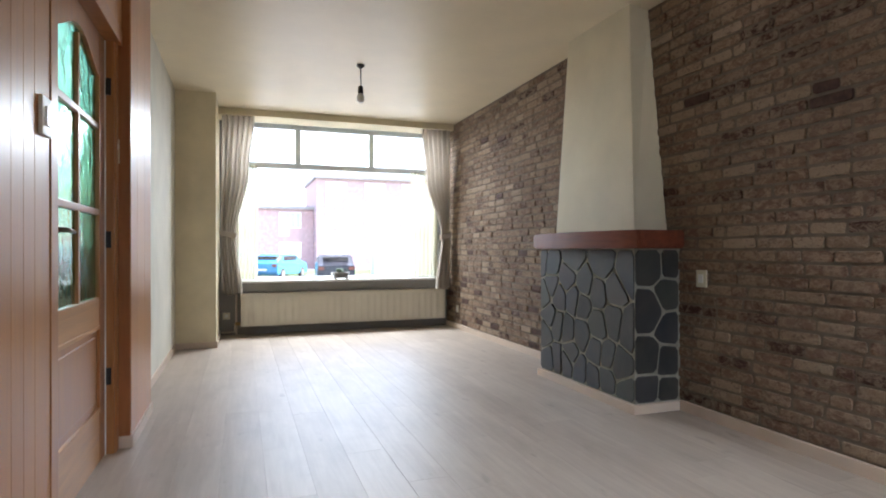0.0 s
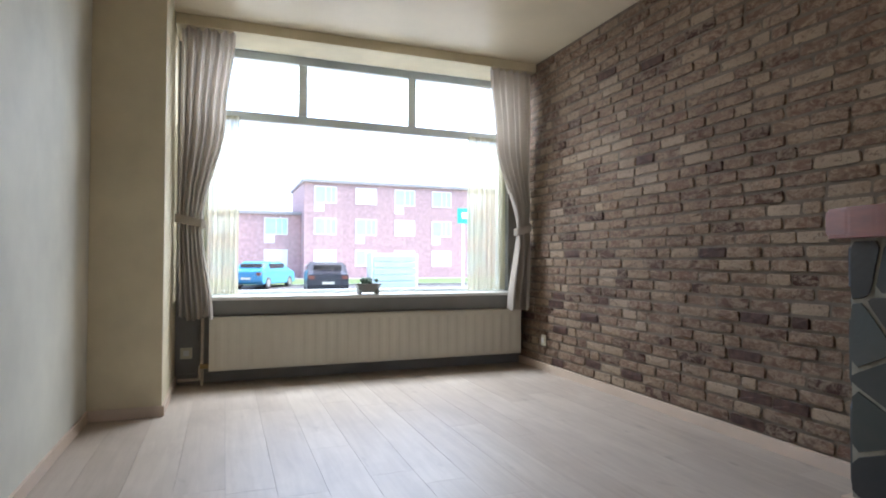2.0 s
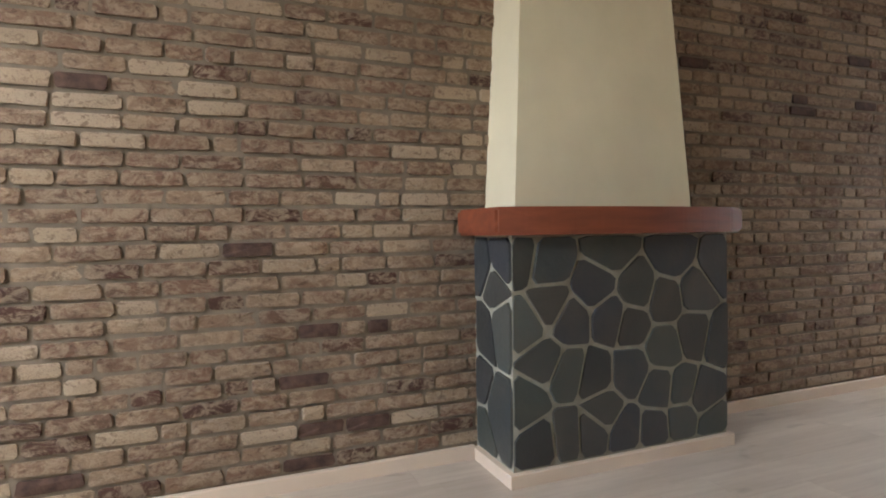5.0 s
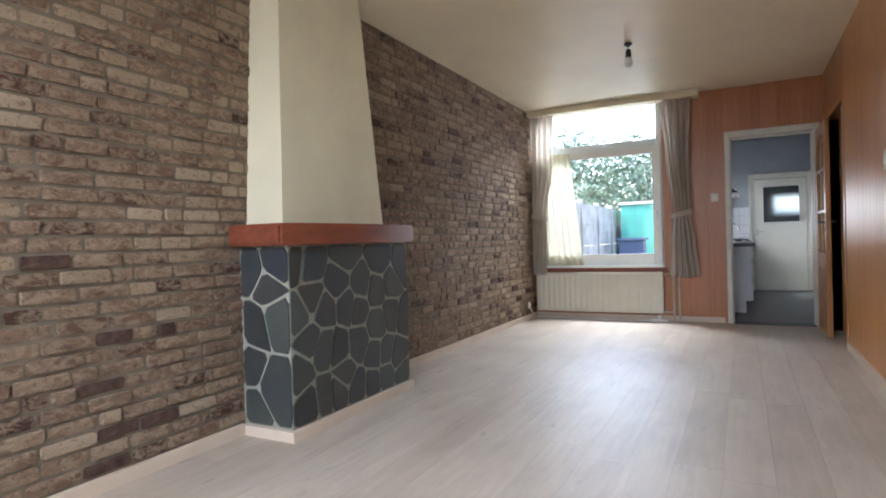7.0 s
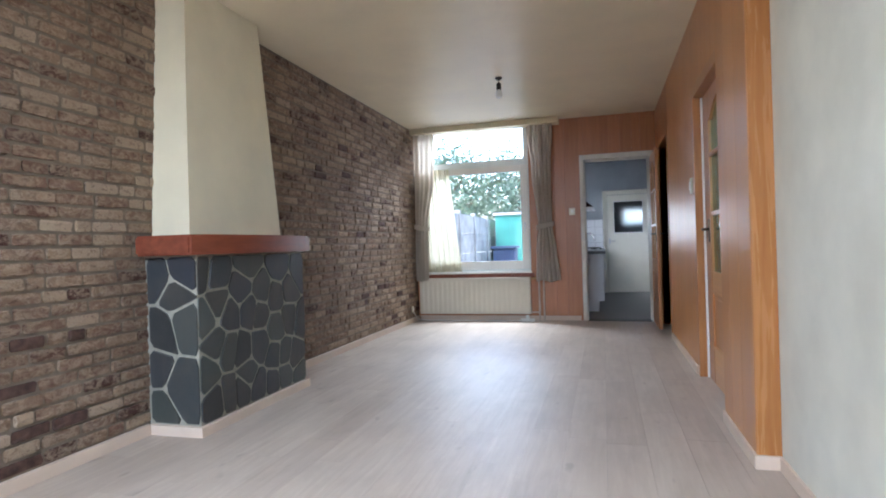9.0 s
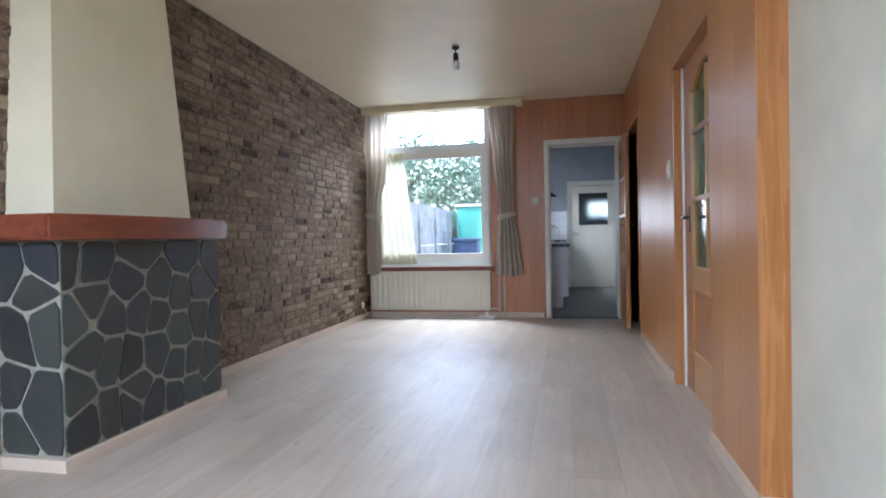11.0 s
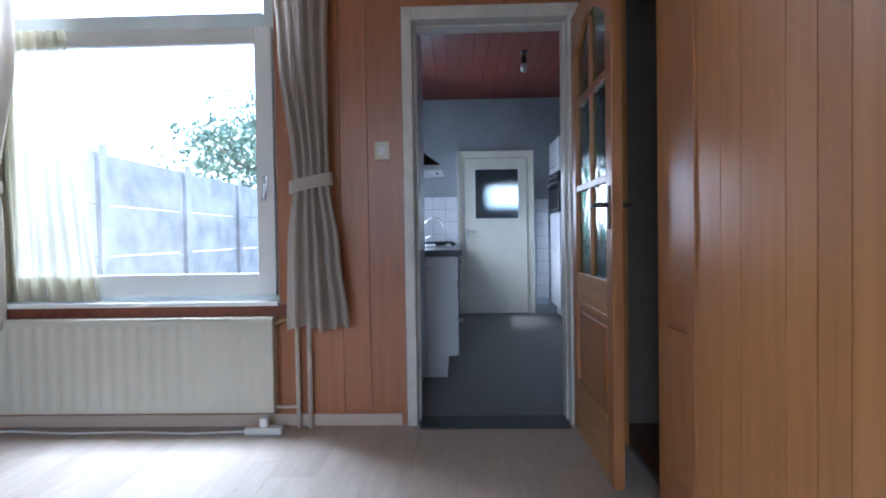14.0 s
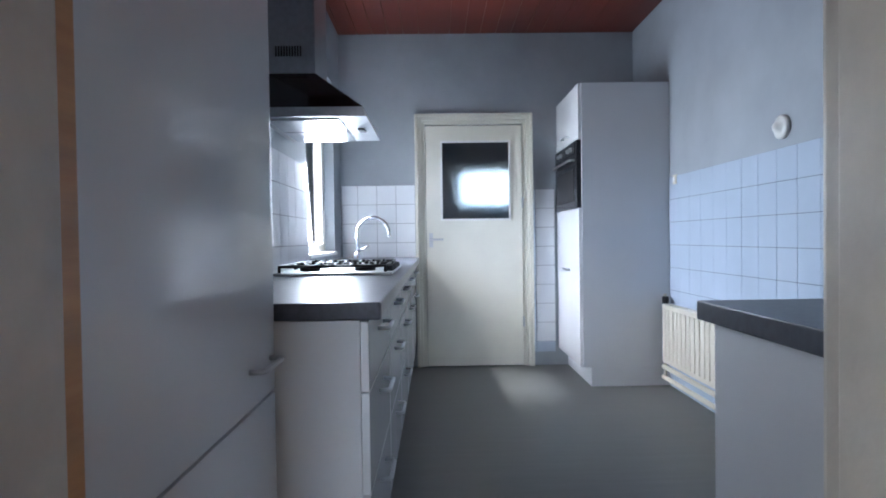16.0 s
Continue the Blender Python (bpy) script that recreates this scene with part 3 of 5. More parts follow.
# ---- curtains ----
def curtain(name, label, outer, inner_pts, y, ztop, zbot, tie, folds=9, depth=0.035):
    """A gathered curtain. inner_pts: (z, x of its inner edge); outer: its edge at the wall, as (z, x) pairs too."""
    c = thing(name, ((outer[0][1] + inner_pts[0][1]) / 2, y, zbot), label, "curtain", "window curtains")

    def edge(pts, z):
        for (za, xa), (zb, xb) in zip(pts, pts[1:]):
            if zb <= z <= za:
                u = (za - z) / (za - zb)
                u = u * u * (3 - 2 * u)
                return xa + (xb - xa) * u
        return pts[-1][1] if z < pts[-1][0] else pts[0][1]

    bm = bmesh.new()
    nz, nx = 40, folds * 8
    grid = []
    rnd = random.Random(name + label)
    ph = [rnd.uniform(-0.5, 0.5) for _ in range(4)]
    for i in range(nz + 1):
        z = ztop + (zbot - ztop) * i / nz
        a, b = edge(outer, z), edge(inner_pts, z)
        near = math.exp(-((z - tie) / 0.10) ** 2)
        row = []
        for j in range(nx + 1):
            u = j / nx
            w = math.sin(2 * math.pi * folds * u + ph[0] + 0.5 * math.sin(2.3 * z + ph[1])) + 0.4 * math.sin(2 * math.pi * (folds * 0.47) * u + ph[2] + z)
            amp = depth * (1 - 0.55 * near) * (0.8 + 0.35 * (ztop - z))
            sag = 0.012 * math.sin(9 * u + 2 * z) * (0 if i < nz else 1)
            row.append(bm.verts.new((a + (b - a) * u, y + amp * w, z + sag)))
        grid.append(row)
    for r0, r1 in zip(grid, grid[1:]):
        for j in range(nx):
            bm.faces.new((r0[j], r0[j + 1], r1[j + 1], r1[j]))
    cloth = sub("cloth", bm, M_CURT, c, "gathered grey-beige cloth", True)
    # tie band
    a, b = edge(outer, tie), edge(inner_pts, tie)
    bm = bmesh.new()
    n = 24
    rings = []
    for j in range(n):
        t = 2 * math.pi * j / n
        x = (a + b) / 2 + (abs(b - a) / 2 + 0.02) * math.cos(t)
        yy = y + 0.055 * math.sin(t)
        dz = 0.035 * (x - a) / (b - a) if b != a else 0
        rings.append([bm.verts.new((x, yy, tie - 0.03 - dz)), bm.verts.new((x, yy, tie + 0.03 - dz))])
    for j in range(n):
        p, q = rings[j], rings[(j + 1) % n]
        bm.faces.new((p[0], q[0], q[1], p[1]))
    sub("tieback", bm, M_CURT, c, "cloth tie band round the curtain", True)
    return c


def sheer(name, label, x0, x1, y, z0, z1, spread=0.0):
    s = thing(name, ((x0 + x1) / 2, y, z0), label, "net curtain", "net curtains")
    bm = bmesh.new()
    nx, nz = 60, 14
    g = [[None] * (nx + 1) for _ in range(nz + 1)]
    for i in range(nz + 1):
        v = i / nz
        for j in range(nx + 1):
            u = j / nx
            xa, xb = (x0, x1 + spread * v) if spread >= 0 else (x0 + spread * v, x1)
            g[i][j] = bm.verts.new((xa + (xb - xa) * u, y + 0.012 * math.sin(40 * u + 3 * v) + 0.006 * math.sin(93 * u), z1 + (z0 - z1) * v))
    for i in range(nz):
        for j in range(nx):
            bm.faces.new((g[i][j], g[i][j + 1], g[i + 1][j + 1], g[i + 1][j]))
    sub("net", bm, M_SHEER, s, "thin cream net", True)
    return s


curtain("curtain", "grey-beige tied-back curtain beside the plastered pier", [(2.50, -0.02), (1.25, -0.03), (0.49, -0.02)], [(2.50, 0.33), (1.9, 0.27), (1.15, 0.125), (0.49, 0.20)], 6.645, 2.506, 0.49, 1.18, 6, 0.045)
curtain("curtain", "grey-beige tied-back curtain beside the brick wall at the front window", [(2.50, 2.70), (1.15, 2.70), (0.5, 2.70)], [(2.50, 2.32), (1.9, 2.37), (1.15, 2.58), (0.5, 2.50)], 6.645, 2.506, 0.495, 1.18, 6, 0.045)
curtain("curtain", "grey-beige tied-back curtain beside the brick wall at the back window", [(2.51, 2.72), (1.2, 2.72), (0.53, 2.72)], [(2.51, 2.42), (1.9, 2.45), (1.27, 2.55), (0.53, 2.56)], -0.965, 2.51, 0.53, 1.27, 4, 0.03)
curtain("curtain", "grey-beige tied-back curtain beside the wooden panelling", [(2.51, 0.86), (1.9, 0.89), (1.24, 0.89), (0.9, 0.84), (0.515, 0.80)], [(2.51, 1.19), (1.9, 1.14), (1.24, 1.07), (0.9, 1.10), (0.515, 1.11)], -0.955, 2.51, 0.515, 1.24, 5, 0.03)
sheer("net_curtain", "cream net curtain near the pier at the front window", 0.12, 0.37, 6.99, 0.64, 2.0)
sheer("net_curtain", "cream net curtain near the brick wall at the front window", 2.28, 2.64, 6.99, 0.64, 2.0)
sheer("net_curtain", "cream net curtain at the back window", 2.27, 2.68, -1.085, 0.65, 2.04, -0.15)


# ---- radiators and pipes ----
def radiator(name, label, x0, x1, yf, yb, z0, z1, ribs, face=1):
    """A panel radiator with pressed ribs; its face looks along y by face."""
    r = thing(name, ((x0 + x1) / 2, (yf + yb) / 2, z0), label, "radiator")
    bm = bmesh.new()
    n = ribs * 4
    step = (x1 - x0 - 0.03) / n
    d = 0.004 * face
    top, bot = [], []
    for k in range(n + 1):
        x = x0 + 0.015 + k * step
        yy = yf - (d if k % 4 in (0, 1) else 0)
        top.append(bm.verts.new((x, yy, z1 - 0.03)))
        bot.append(bm.verts.new((x, yy, z0 + 0.02)))
    for k in range(n):
        bm.faces.new((bot[k], bot[k + 1], top[k + 1], top[k]))
    ya, yc = sorted((yf - 0.005 * face, yb))
    add_box(bm, (x0, ya, z0), (x1, yc, z1 - 0.002), 0.006)
    sub("panel", bm, M_RAD, r, "cream ribbed radiator panel")
    bm = bmesh.new()
    ya, yc = sorted((yf - 0.003 * face, yb))
    add_box(bm, (x0 - 0.003, ya, z1 - 0.001), (x1 + 0.003, yc, z1 + 0.006), 0.002)
    for k in range(int((x1 - x0) / 0.04)):
        add_box(bm, (x0 + 0.02 + k * 0.04, ya + 0.015, z1 + 0.006), (x0 + 0.032 + k * 0.04, yc - 0.015, z1 + 0.009))
    sub("grille", bm, M_RAD, r, "radiator top grille")
    return r


radiator("radiator", "long low cream panel radiator below the front window", 0.175, 2.66, 6.70, 6.80, 0.11, 0.482, 30, -1)
r2 = radiator("radiator", "cream panel radiator below the back window", 1.20, 2.70, -0.985, -1.065, 0.09, 0.56, 22, 1)
sub("valve", tube([(1.20, -1.03, 0.53), (1.16, -1.03, 0.55), (1.12, -1.03, 0.55)], 0.014), M_BRASS, r2, "brass radiator valve")
sub("lower_joint", tube([(1.20, -1.03, 0.11), (1.13, -1.03, 0.11), (1.08, -1.04, 0.11)], 0.009), M_COPPER, r2, "lower pipe joint")
p = thing("heating_pipes", (1.06, -1.04, 0), "two cream painted upright heating pipes beside the radiator", "pipe")
sub("pipe", tube([(1.09, -1.04, 0), (1.09, -1.04, 0.70)], 0.012), M_COPPER, p)
sub("pipe", tube([(1.03, -1.04, 0), (1.03, -1.04, 0.70)], 0.012), M_COPPER, p)
p = thing("heating_pipes", (0.06, 6.8, 0), "heating pipes at the end of the low radiator", "pipe")
sub("pipe", tube([(0.175, 6.77, 0.14), (0.12, 6.77, 0.14), (0.11, 6.77, 0.05), (0.02, 6.80, 0.04), (-0.03, 6.80, 0.04)], 0.012), M_COPPER, p)
sub("pipe", tube([(0.13, 6.79, 0), (0.13, 6.79, 0.48)], 0.011), M_COPPER, p)
sub("valve", tube([(0.175, 6.76, 0.14), (0.115, 6.76, 0.14)], 0.018), M_BRASS, p, "brass radiator valve")


# ---- sockets and switches ----
def plate(name, label, c, n, w, h, slot=True):
    """A wall plate with a recessed rocker or socket; n is the axis it looks along."""
    t = thing(name, c, label, "switch" if "switch" in name else "socket")
    x, y, z = c
    if n[0]:
        s = n[0]
        sub("plate", boxes(((min(x, x + 0.012 * s), y - w / 2, z - h / 2), (max(x, x + 0.012 * s), y + w / 2, z + h / 2)), bevel=0.003), M_PLASTIC, t)
        if slot:
            sub("rocker", boxes(((min(x + 0.01 * s, x + 0.018 * s), y - w / 4, z - h / 4), (max(x + 0.01 * s, x + 0.018 * s), y + w / 4, z + h / 4)), bevel=0.002), M_WHITE, t)
    else:
        s = n[1]
        sub("plate", boxes(((x - w / 2, min(y, y + 0.012 * s), z - h / 2), (x + w / 2, max(y, y + 0.012 * s), z + h / 2)), bevel=0.003), M_PLASTIC, t)
        if slot:
            sub("rocker", boxes(((x - w / 4, min(y + 0.01 * s, y + 0.018 * s), z - h / 4), (x + w / 4, max(y + 0.01 * s, y + 0.018 * s), z + h / 4)), bevel=0.002), M_WHITE, t)
    return t


plate("light_switch", "cream light switch on the end wall panelling", (0.648, YB + 0.001, 1.393), (0, 1), 0.075, 0.09)
plate("light_switch", "cream light switch on the side wall panelling", (XS + 0.001, 1.80, 1.39), (1, 0), 0.085, 0.115)
plate("wall_socket", "cream double socket on the brick wall beside the fireplace", (XB - 0.005, 2.437, 0.816), (-1, 0), 0.075, 0.10)
plate("wall_socket", "cream socket low on the brick wall below the curtain", (XB - 0.006, 6.45, 0.25), (-1, 0), 0.06, 0.085)
plate("wall_socket", "cream socket low on the brick wall near the back radiator", (XB - 0.006, -0.76, 0.18), (-1, 0), 0.06, 0.075)
plate("wall_socket", "cream socket at the foot of the wall below the front curtain", (0.02, YF - 0.001, 0.22), (0, -1), 0.08, 0.08)
t = plate("thermostat", "cream thermostat on the panelled box", (-0.43, 3.010, 1.48), (0, -1), 0.09, 0.12, False)
sub("dial", turned([(0.03, 0), (0.03, 0.02), (0.022, 0.03)], (-0.415, 2.985, 1.505), 16, "y"), M_WHITE, t, "white round dial")
cord = thing("extension_block", (1.24, -0.96, 0), "white extension block with its cable on the floor by the skirting", "extension cord")
sub("block", boxes(((1.15, -0.985, 0.0), (1.33, -0.93, 0.035)), bevel=0.006), M_WHITE, cord)
sub("plug", boxes(((1.22, -0.975, 0.035), (1.26, -0.94, 0.08)), bevel=0.006), M_WHITE, cord)
sub("cable", tube([(1.33, -0.955, 0.012), (1.6, -0.94, 0.008), (1.9, -0.97, 0.008), (2.2, -0.95, 0.008), (2.55, -0.99, 0.008), (2.70, -0.88, 0.03), (2.725, -0.78, 0.14)], 0.005, 6), M_WHITE, cord, "thin pale cable")


# ---- hanging lamp holders ----
def bulb(name, label, x, y, z, top, col=M_BULB):
    b = thing(name, (x, y, top), label, "lamp")
    sub("ceiling_cup", turned([(0.03, 0), (0.035, -0.012), (0.012, -0.03)], (x, y, top)), M_BLACK, b, "small dark ceiling cup")
    sub("cord", tube([(x, y, top - 0.02), (x + 0.004, y, z + 0.14)], 0.004, 6), M_BLACK, b)
    sub("holder", turned([(0.012, 0.15), (0.022, 0.14), (0.024, 0.085), (0.02, 0.08)], (x, y, z)), M_BLACK, b, "black bulb holder")
    sub("bulb", turned([(0.018, 0.085), (0.03, 0.06), (0.032, 0.03), (0.024, 0.008), (0.006, 0.0)], (x, y, z)), col, b, "unlit bulb", True)
    return b


bulb("pendant_bulb", "bare bulb hanging from the ceiling before the front window", 1.159, 4.673, 2.255, H)
bulb("pendant_bulb", "bare bulb hanging from the ceiling before the back window", 1.187, 1.02, 2.385, H)
bulb("pendant_bulb", "bare white bulb hanging from the red kitchen ceiling", -0.34, -3.40, 2.42, KH)


# ---- doors ----
def glazed_door(name, label, w, handle_side=1):
    """A varnished door of 2 by 3 textured panes over one raised panel, built flat: it runs along x from 0 to w, faces -y and +y."""
    d = thing(name, (0, 0, 0), label, "door")
    s = 0.105
    t0, t1 = -0.02, 0.02
    hh = 2.0
    part("stile", boxes(((0, t0, 0.005), (s, t1, hh)), bevel=0.004), M_DOORW, d)
    part("stile", boxes(((w - s, t0, 0.005), (w, t1, hh)), bevel=0.004), M_DOORW, d)
    part("bottom_rail", boxes(((s, t0 + 0.001, 0.005), (w - s, t1 - 0.001, 0.24)), bevel=0.004), M_DOORH, d)
    part("lock_rail", boxes(((s, t0 + 0.001, 0.64), (w - s, t1 - 0.001, 0.77)), bevel=0.004), M_DOORH, d)
    # arched top rail
    bm = bmesh.new()
    n = 16
    pts = []
    for k in range(n + 1):
        u = k / n
        pts.append((s + (w - 2 * s) * u, 1.80 + 0.11 * math.sin(math.pi * u) ** 1.5))
    lo0 = [bm.verts.new((x, t0 + 0.001, z)) for x, z in pts]
    lo1 = [bm.verts.new((x, t1 - 0.001, z)) for x, z in pts]
    hi0 = [bm.verts.new((x, t0 + 0.001, hh)) for x, z in pts]
    hi1 = [bm.verts.new((x, t1 - 0.001, hh)) for x, z in pts]
    for k in range(n):
        bm.faces.new((lo0[k], lo0[k + 1], hi0[k + 1], hi0[k]))
        bm.faces.new((lo1[k + 1], lo1[k], hi1[k], hi1[k + 1]))
        bm.faces.new((lo0[k + 1], lo0[k], lo1[k], lo1[k + 1]))
        bm.faces.new((hi0[k], hi0[k + 1], hi1[k + 1], hi1[k]))
    part("top_rail", bm, M_DOORW, d, "arched top rail")
    part("glazing_bar", boxes(((w / 2 - 0.014, t0 + 0.004, 0.77), (w / 2 + 0.014, t1 - 0.004, 1.88)), bevel=0.004), M_DOORW, d)
    for z in (1.165, 1.565):
        part("glazing_bar", boxes(((s, t0 + 0.003, z - 0.014), (w - s, t1 - 0.003, z + 0.014)), bevel=0.004), M_DOORW, d)
    for a, b in ((s - 0.005, w / 2 - 0.01), (w / 2 + 0.01, w - s + 0.005)):
        for za, zb in ((0.765, 1.155), (1.175, 1.555), (1.575, 1.93)):
            g = part("pane", boxes(((a, -0.003, za), (b, 0.003, zb))), M_DOORG, d, "green-tinged rippled glass pane")
            g.visible_shadow = False
    bm = boxes(((s - 0.004, -0.008, 0.235), (w - s + 0.004, 0.008, 0.645)))
    add_box(bm, (s + 0.05, -0.014, 0.29), (w - s - 0.05, 0.014, 0.59), 0.008)
    part("panel", bm, M_DOORW, d, "raised lower panel")
    bm = bmesh.new()
    for sy in (-1, 1):
        for z in (0.632, 0.248):
            a, b = sorted((sy * 0.008, sy * 0.022))
            add_box(bm, (s, a, z - 0.01), (w - s, b, z + 0.01), 0.004)
    part("moulding", bm, M_DOORH, d, "pale edge moulding")
    hx = 0.05 if handle_side > 0 else w - 0.05
    k = 1 if handle_side > 0 else -1
    bm = bmesh.new()
    for sy in (-1, 1):
        a, b = sorted((sy * 0.02, sy * 0.026))
        add_box(bm, (hx - 0.016, a, 0.97), (hx + 0.016, b, 1.13), 0.002)
        add_tube(bm, [(hx, sy * 0.024, 1.06), (hx, sy * 0.06, 1.06), (hx + 0.02 * k, sy * 0.068, 1.06), (hx + 0.11 * k, sy * 0.066, 1.055)], [0.011, 0.009, 0.009, 0.007], 8)
    part("handle", bm, M_BRONZE, d, "dark bronze lever handle and plate", True)
    return d


door1 = glazed_door("glazed_hall_door", "closed varnished hall door with six green rippled panes over a raised panel", 0.88)
door1.matrix_world = Matrix.Translation((-0.455, 2.05, 0)) @ Matrix.Rotation(radians(90), 4, "Z")
door2 = copy_thing(door1, Matrix.Identity(4))
door2["label"] = "open varnished kitchen door with six rippled panes over a raised panel"
door2.name = "glazed_kitchen_door"
door2.matrix_world = Matrix.Translation((-0.315, -0.31, 0)) @ Matrix.Rotation(radians(-90), 4, "Z") @ Matrix.Diagonal((0.835, 1, 1.005, 1))

# hall door frame
fr = boxes(((XS - 0.10, 1.87, 0), (XS + 0.004, 1.945, 2.08)), ((XS - 0.10, 1.946, 0), (XS - 0.062, 2.048, 2.004)), ((XS - 0.10, 2.932, 0), (XS - 0.02, 3.003, 2.08)), ((XS - 0.10, 1.945, 2.005), (XS + 0.004, 3.003, 2.08)), bevel=0.005)
structure("door_frame_hall", fr, M_DOORW, "varnished frame of the hall door")
structure("door_strip", boxes(((XS - 0.061, 1.947, 0), (XS - 0.047, 1.961, 2.0)), ((XS - 0.075, 2.924, 0), (XS - 0.055, 2.9315, 2.0)), bevel=0.002), M_WHITE, "white draught strip of the hall door")
for hz in (0.38, 1.04, 1.78):
    hg = part("door_hinge", tube([(XS - 0.045, 2.929, hz - 0.04), (XS - 0.045, 2.929, hz + 0.04)], 0.012), M_BLACK)
    tagged(hg, "dark metal hinge of the hall door", "hinge")
# second side door: a dark gap and a raised-panel leaf
fr = boxes(((XS - 0.10, 0.185, 0), (XS + 0.006, 0.24, 2.13)), ((XS - 0.10, -0.85, 0), (XS + 0.006, -0.80, 2.13)), ((XS - 0.10, -0.80, 2.07), (XS + 0.006, 0.185, 2.13)), bevel=0.004)
structure("door_frame_side", fr, M_DOORW, "varnished frame of the side doorway")
leaf = thing("side_door", (XS - 0.05, 0.03, 0), "varnished side door standing ajar with a raised lower panel", "door")
sub("leaf", boxes(((XS - 0.07, -0.15, 0.005), (XS - 0.03, 0.184, 2.068)), bevel=0.004), M_DOORW, leaf)
sub("panel", boxes(((XS - 0.03, -0.04, 0.20), (XS - 0.014, 0.18, 0.66)), ((XS - 0.03, -0.04, 0.80), (XS - 0.014, 0.18, 1.85)), bevel=0.008), M_DOORW, leaf, "raised panels")
# kitchen doorway frame
kf = boxes(((0.49, KN - 0.01, 0), (0.542, YB + 0.03, 2.10)), ((-0.337, KN - 0.01, 0), (-0.284, YB + 0.03, 2.10)), ((-0.284, KN - 0.01, 2.035), (0.49, YB + 0.03, 2.10)), bevel=0.008)
structure("door_frame_kitchen", kf, M_FRAME, "worn white painted frame of the kitchen doorway")
st = boxes(((0.477, KN + 0.03, 0), (0.489, YB - 0.05, 2.034)), ((-0.283, KN + 0.03, 0), (-0.273, YB - 0.05, 2.034)), ((-0.272, KN + 0.03, 2.022), (0.476, YB - 0.05, 2.034)), bevel=0.003)
structure("door_stop_kitchen", st, M_FRAME, "white stop strip of the kitchen doorway")
structure("jamb_strip", boxes(((0.484, KN - 0.008, 0), (0.4896, KN + 0.029, 2.03)), bevel=0.002), M_DOORH, "bare brown wooden strip of the doorway jamb")
# kitchen back door
kd = thing("kitchen_back_door", (-0.185, KY, 0), "closed ivory flush door with a small rippled window", "door")
gl, gr, gb, gt = -0.46, 0.065, 1.155, 1.755
sub("leaf", boxes(((-0.56, KY + 0.005, 0.008), (gl, KY + 0.04, 1.885)), ((gr, KY + 0.005, 0.008), (0.19, KY + 0.04, 1.885)), ((gl, KY + 0.005, 0.008), (gr, KY + 0.04, gb)), ((gl, KY + 0.005, gt), (gr, KY + 0.04, 1.885))), M_KDOOR, kd)
sub("glazing_bead", boxes(((gl - 0.012, KY + 0.041, gb - 0.012), (gl + 0.004, KY + 0.05, gt + 0.012)), ((gr - 0.004, KY + 0.041, gb - 0.012), (gr + 0.012, KY + 0.05, gt + 0.012)), ((gl + 0.004, KY + 0.041, gb - 0.012), (gr - 0.004, KY + 0.05, gb + 0.004)), ((gl + 0.004, KY + 0.041, gt - 0.004), (gr - 0.004, KY + 0.05, gt + 0.012)), bevel=0.002), M_WHITE, kd)
g = sub("pane", boxes(((gl, KY + 0.018, gb), (gr, KY + 0.024, gt))), M_KDG, kd, "dark rippled glass pane")
g.visible_shadow = False
sub("handle", tube([(0.155, KY + 0.04, 1.0), (0.155, KY + 0.085, 1.0), (0.14, KY + 0.09, 1.0), (0.06, KY + 0.09, 1.0)], 0.008, 8), M_STEEL, kd, "grey lever handle", True)
sub("lock_plate", boxes(((0.14, KY + 0.04, 0.94), (0.17, KY + 0.046, 1.05)), bevel=0.002), M_STEEL, kd)
for hz in (0.35, 1.28):
    sub("hinge", tube([(-0.563, KY + 0.045, hz - 0.04), (-0.563, KY + 0.045, hz + 0.04)], 0.008, 8), M_STEEL, kd)
kfr = []
for e, (a, b) in enumerate(((0.0, 0.03), (0.03, 0.055), (0.055, 0.08))):
    d = (0.03, 0.05, 0.065)[e]
    xl0, xl1, xr0, xr1 = 0.193 + a, 0.193 + b, -0.565 - b, -0.565 - a
    kfr += [((xl0, KY, 0), (xl1, KY + d, 1.895 + b)), ((xr0, KY, 0), (xr1, KY + d, 1.895 + b)), ((xr1, KY, 1.895 + a), (xl0, KY + d, 1.895 + b))]
structure("door_frame_back", boxes(*kfr, bevel=0.004), M_KDOOR, "stepped ivory frame of the kitchen back door")

# ---- kitchen ----
def bar_handle(bm, p, q, out, r=0.006):
    """A bow handle between two feet, standing out along out."""
    p, q, o = Vector(p), Vector(q), Vector(out)
    add_tube(bm, [p, p + o * 0.8, p + o + (q - p) * 0.08, q + o + (p - q) * 0.08, q + o * 0.8, q], r, 8)


# tall gloss larder beside the doorway
tl = thing("tall_cabinet", (0.65, -1.6, 0), "tall white high-gloss cabinet with two doors beside the doorway", "cabinet")
sub("body", boxes(((0.515, -2.0, 0.10), (KX1 - 0.002, KN - 0.02, 2.24)), ((0.545, -1.99, 0), (KX1 - 0.002, KN - 0.03, 0.10))), M_CABMAT, tl)
sub("door", boxes(((0.495, -1.998, 0.668), (0.514, KN - 0.022, 2.24)), bevel=0.002), M_CAB, tl, "upper high-gloss white door")
sub("door", boxes(((0.495, -1.998, 0.10), (0.514, KN - 0.022, 0.662)), bevel=0.002), M_CAB, tl, "lower high-gloss white door")
bm = bmesh.new()
bar_handle(bm, (0.495, -1.96, 0.745), (0.495, -1.82, 0.745), (-0.03, 0, 0))
sub("handle", bm, M_STEEL, tl, "satin metal bow handle", True)
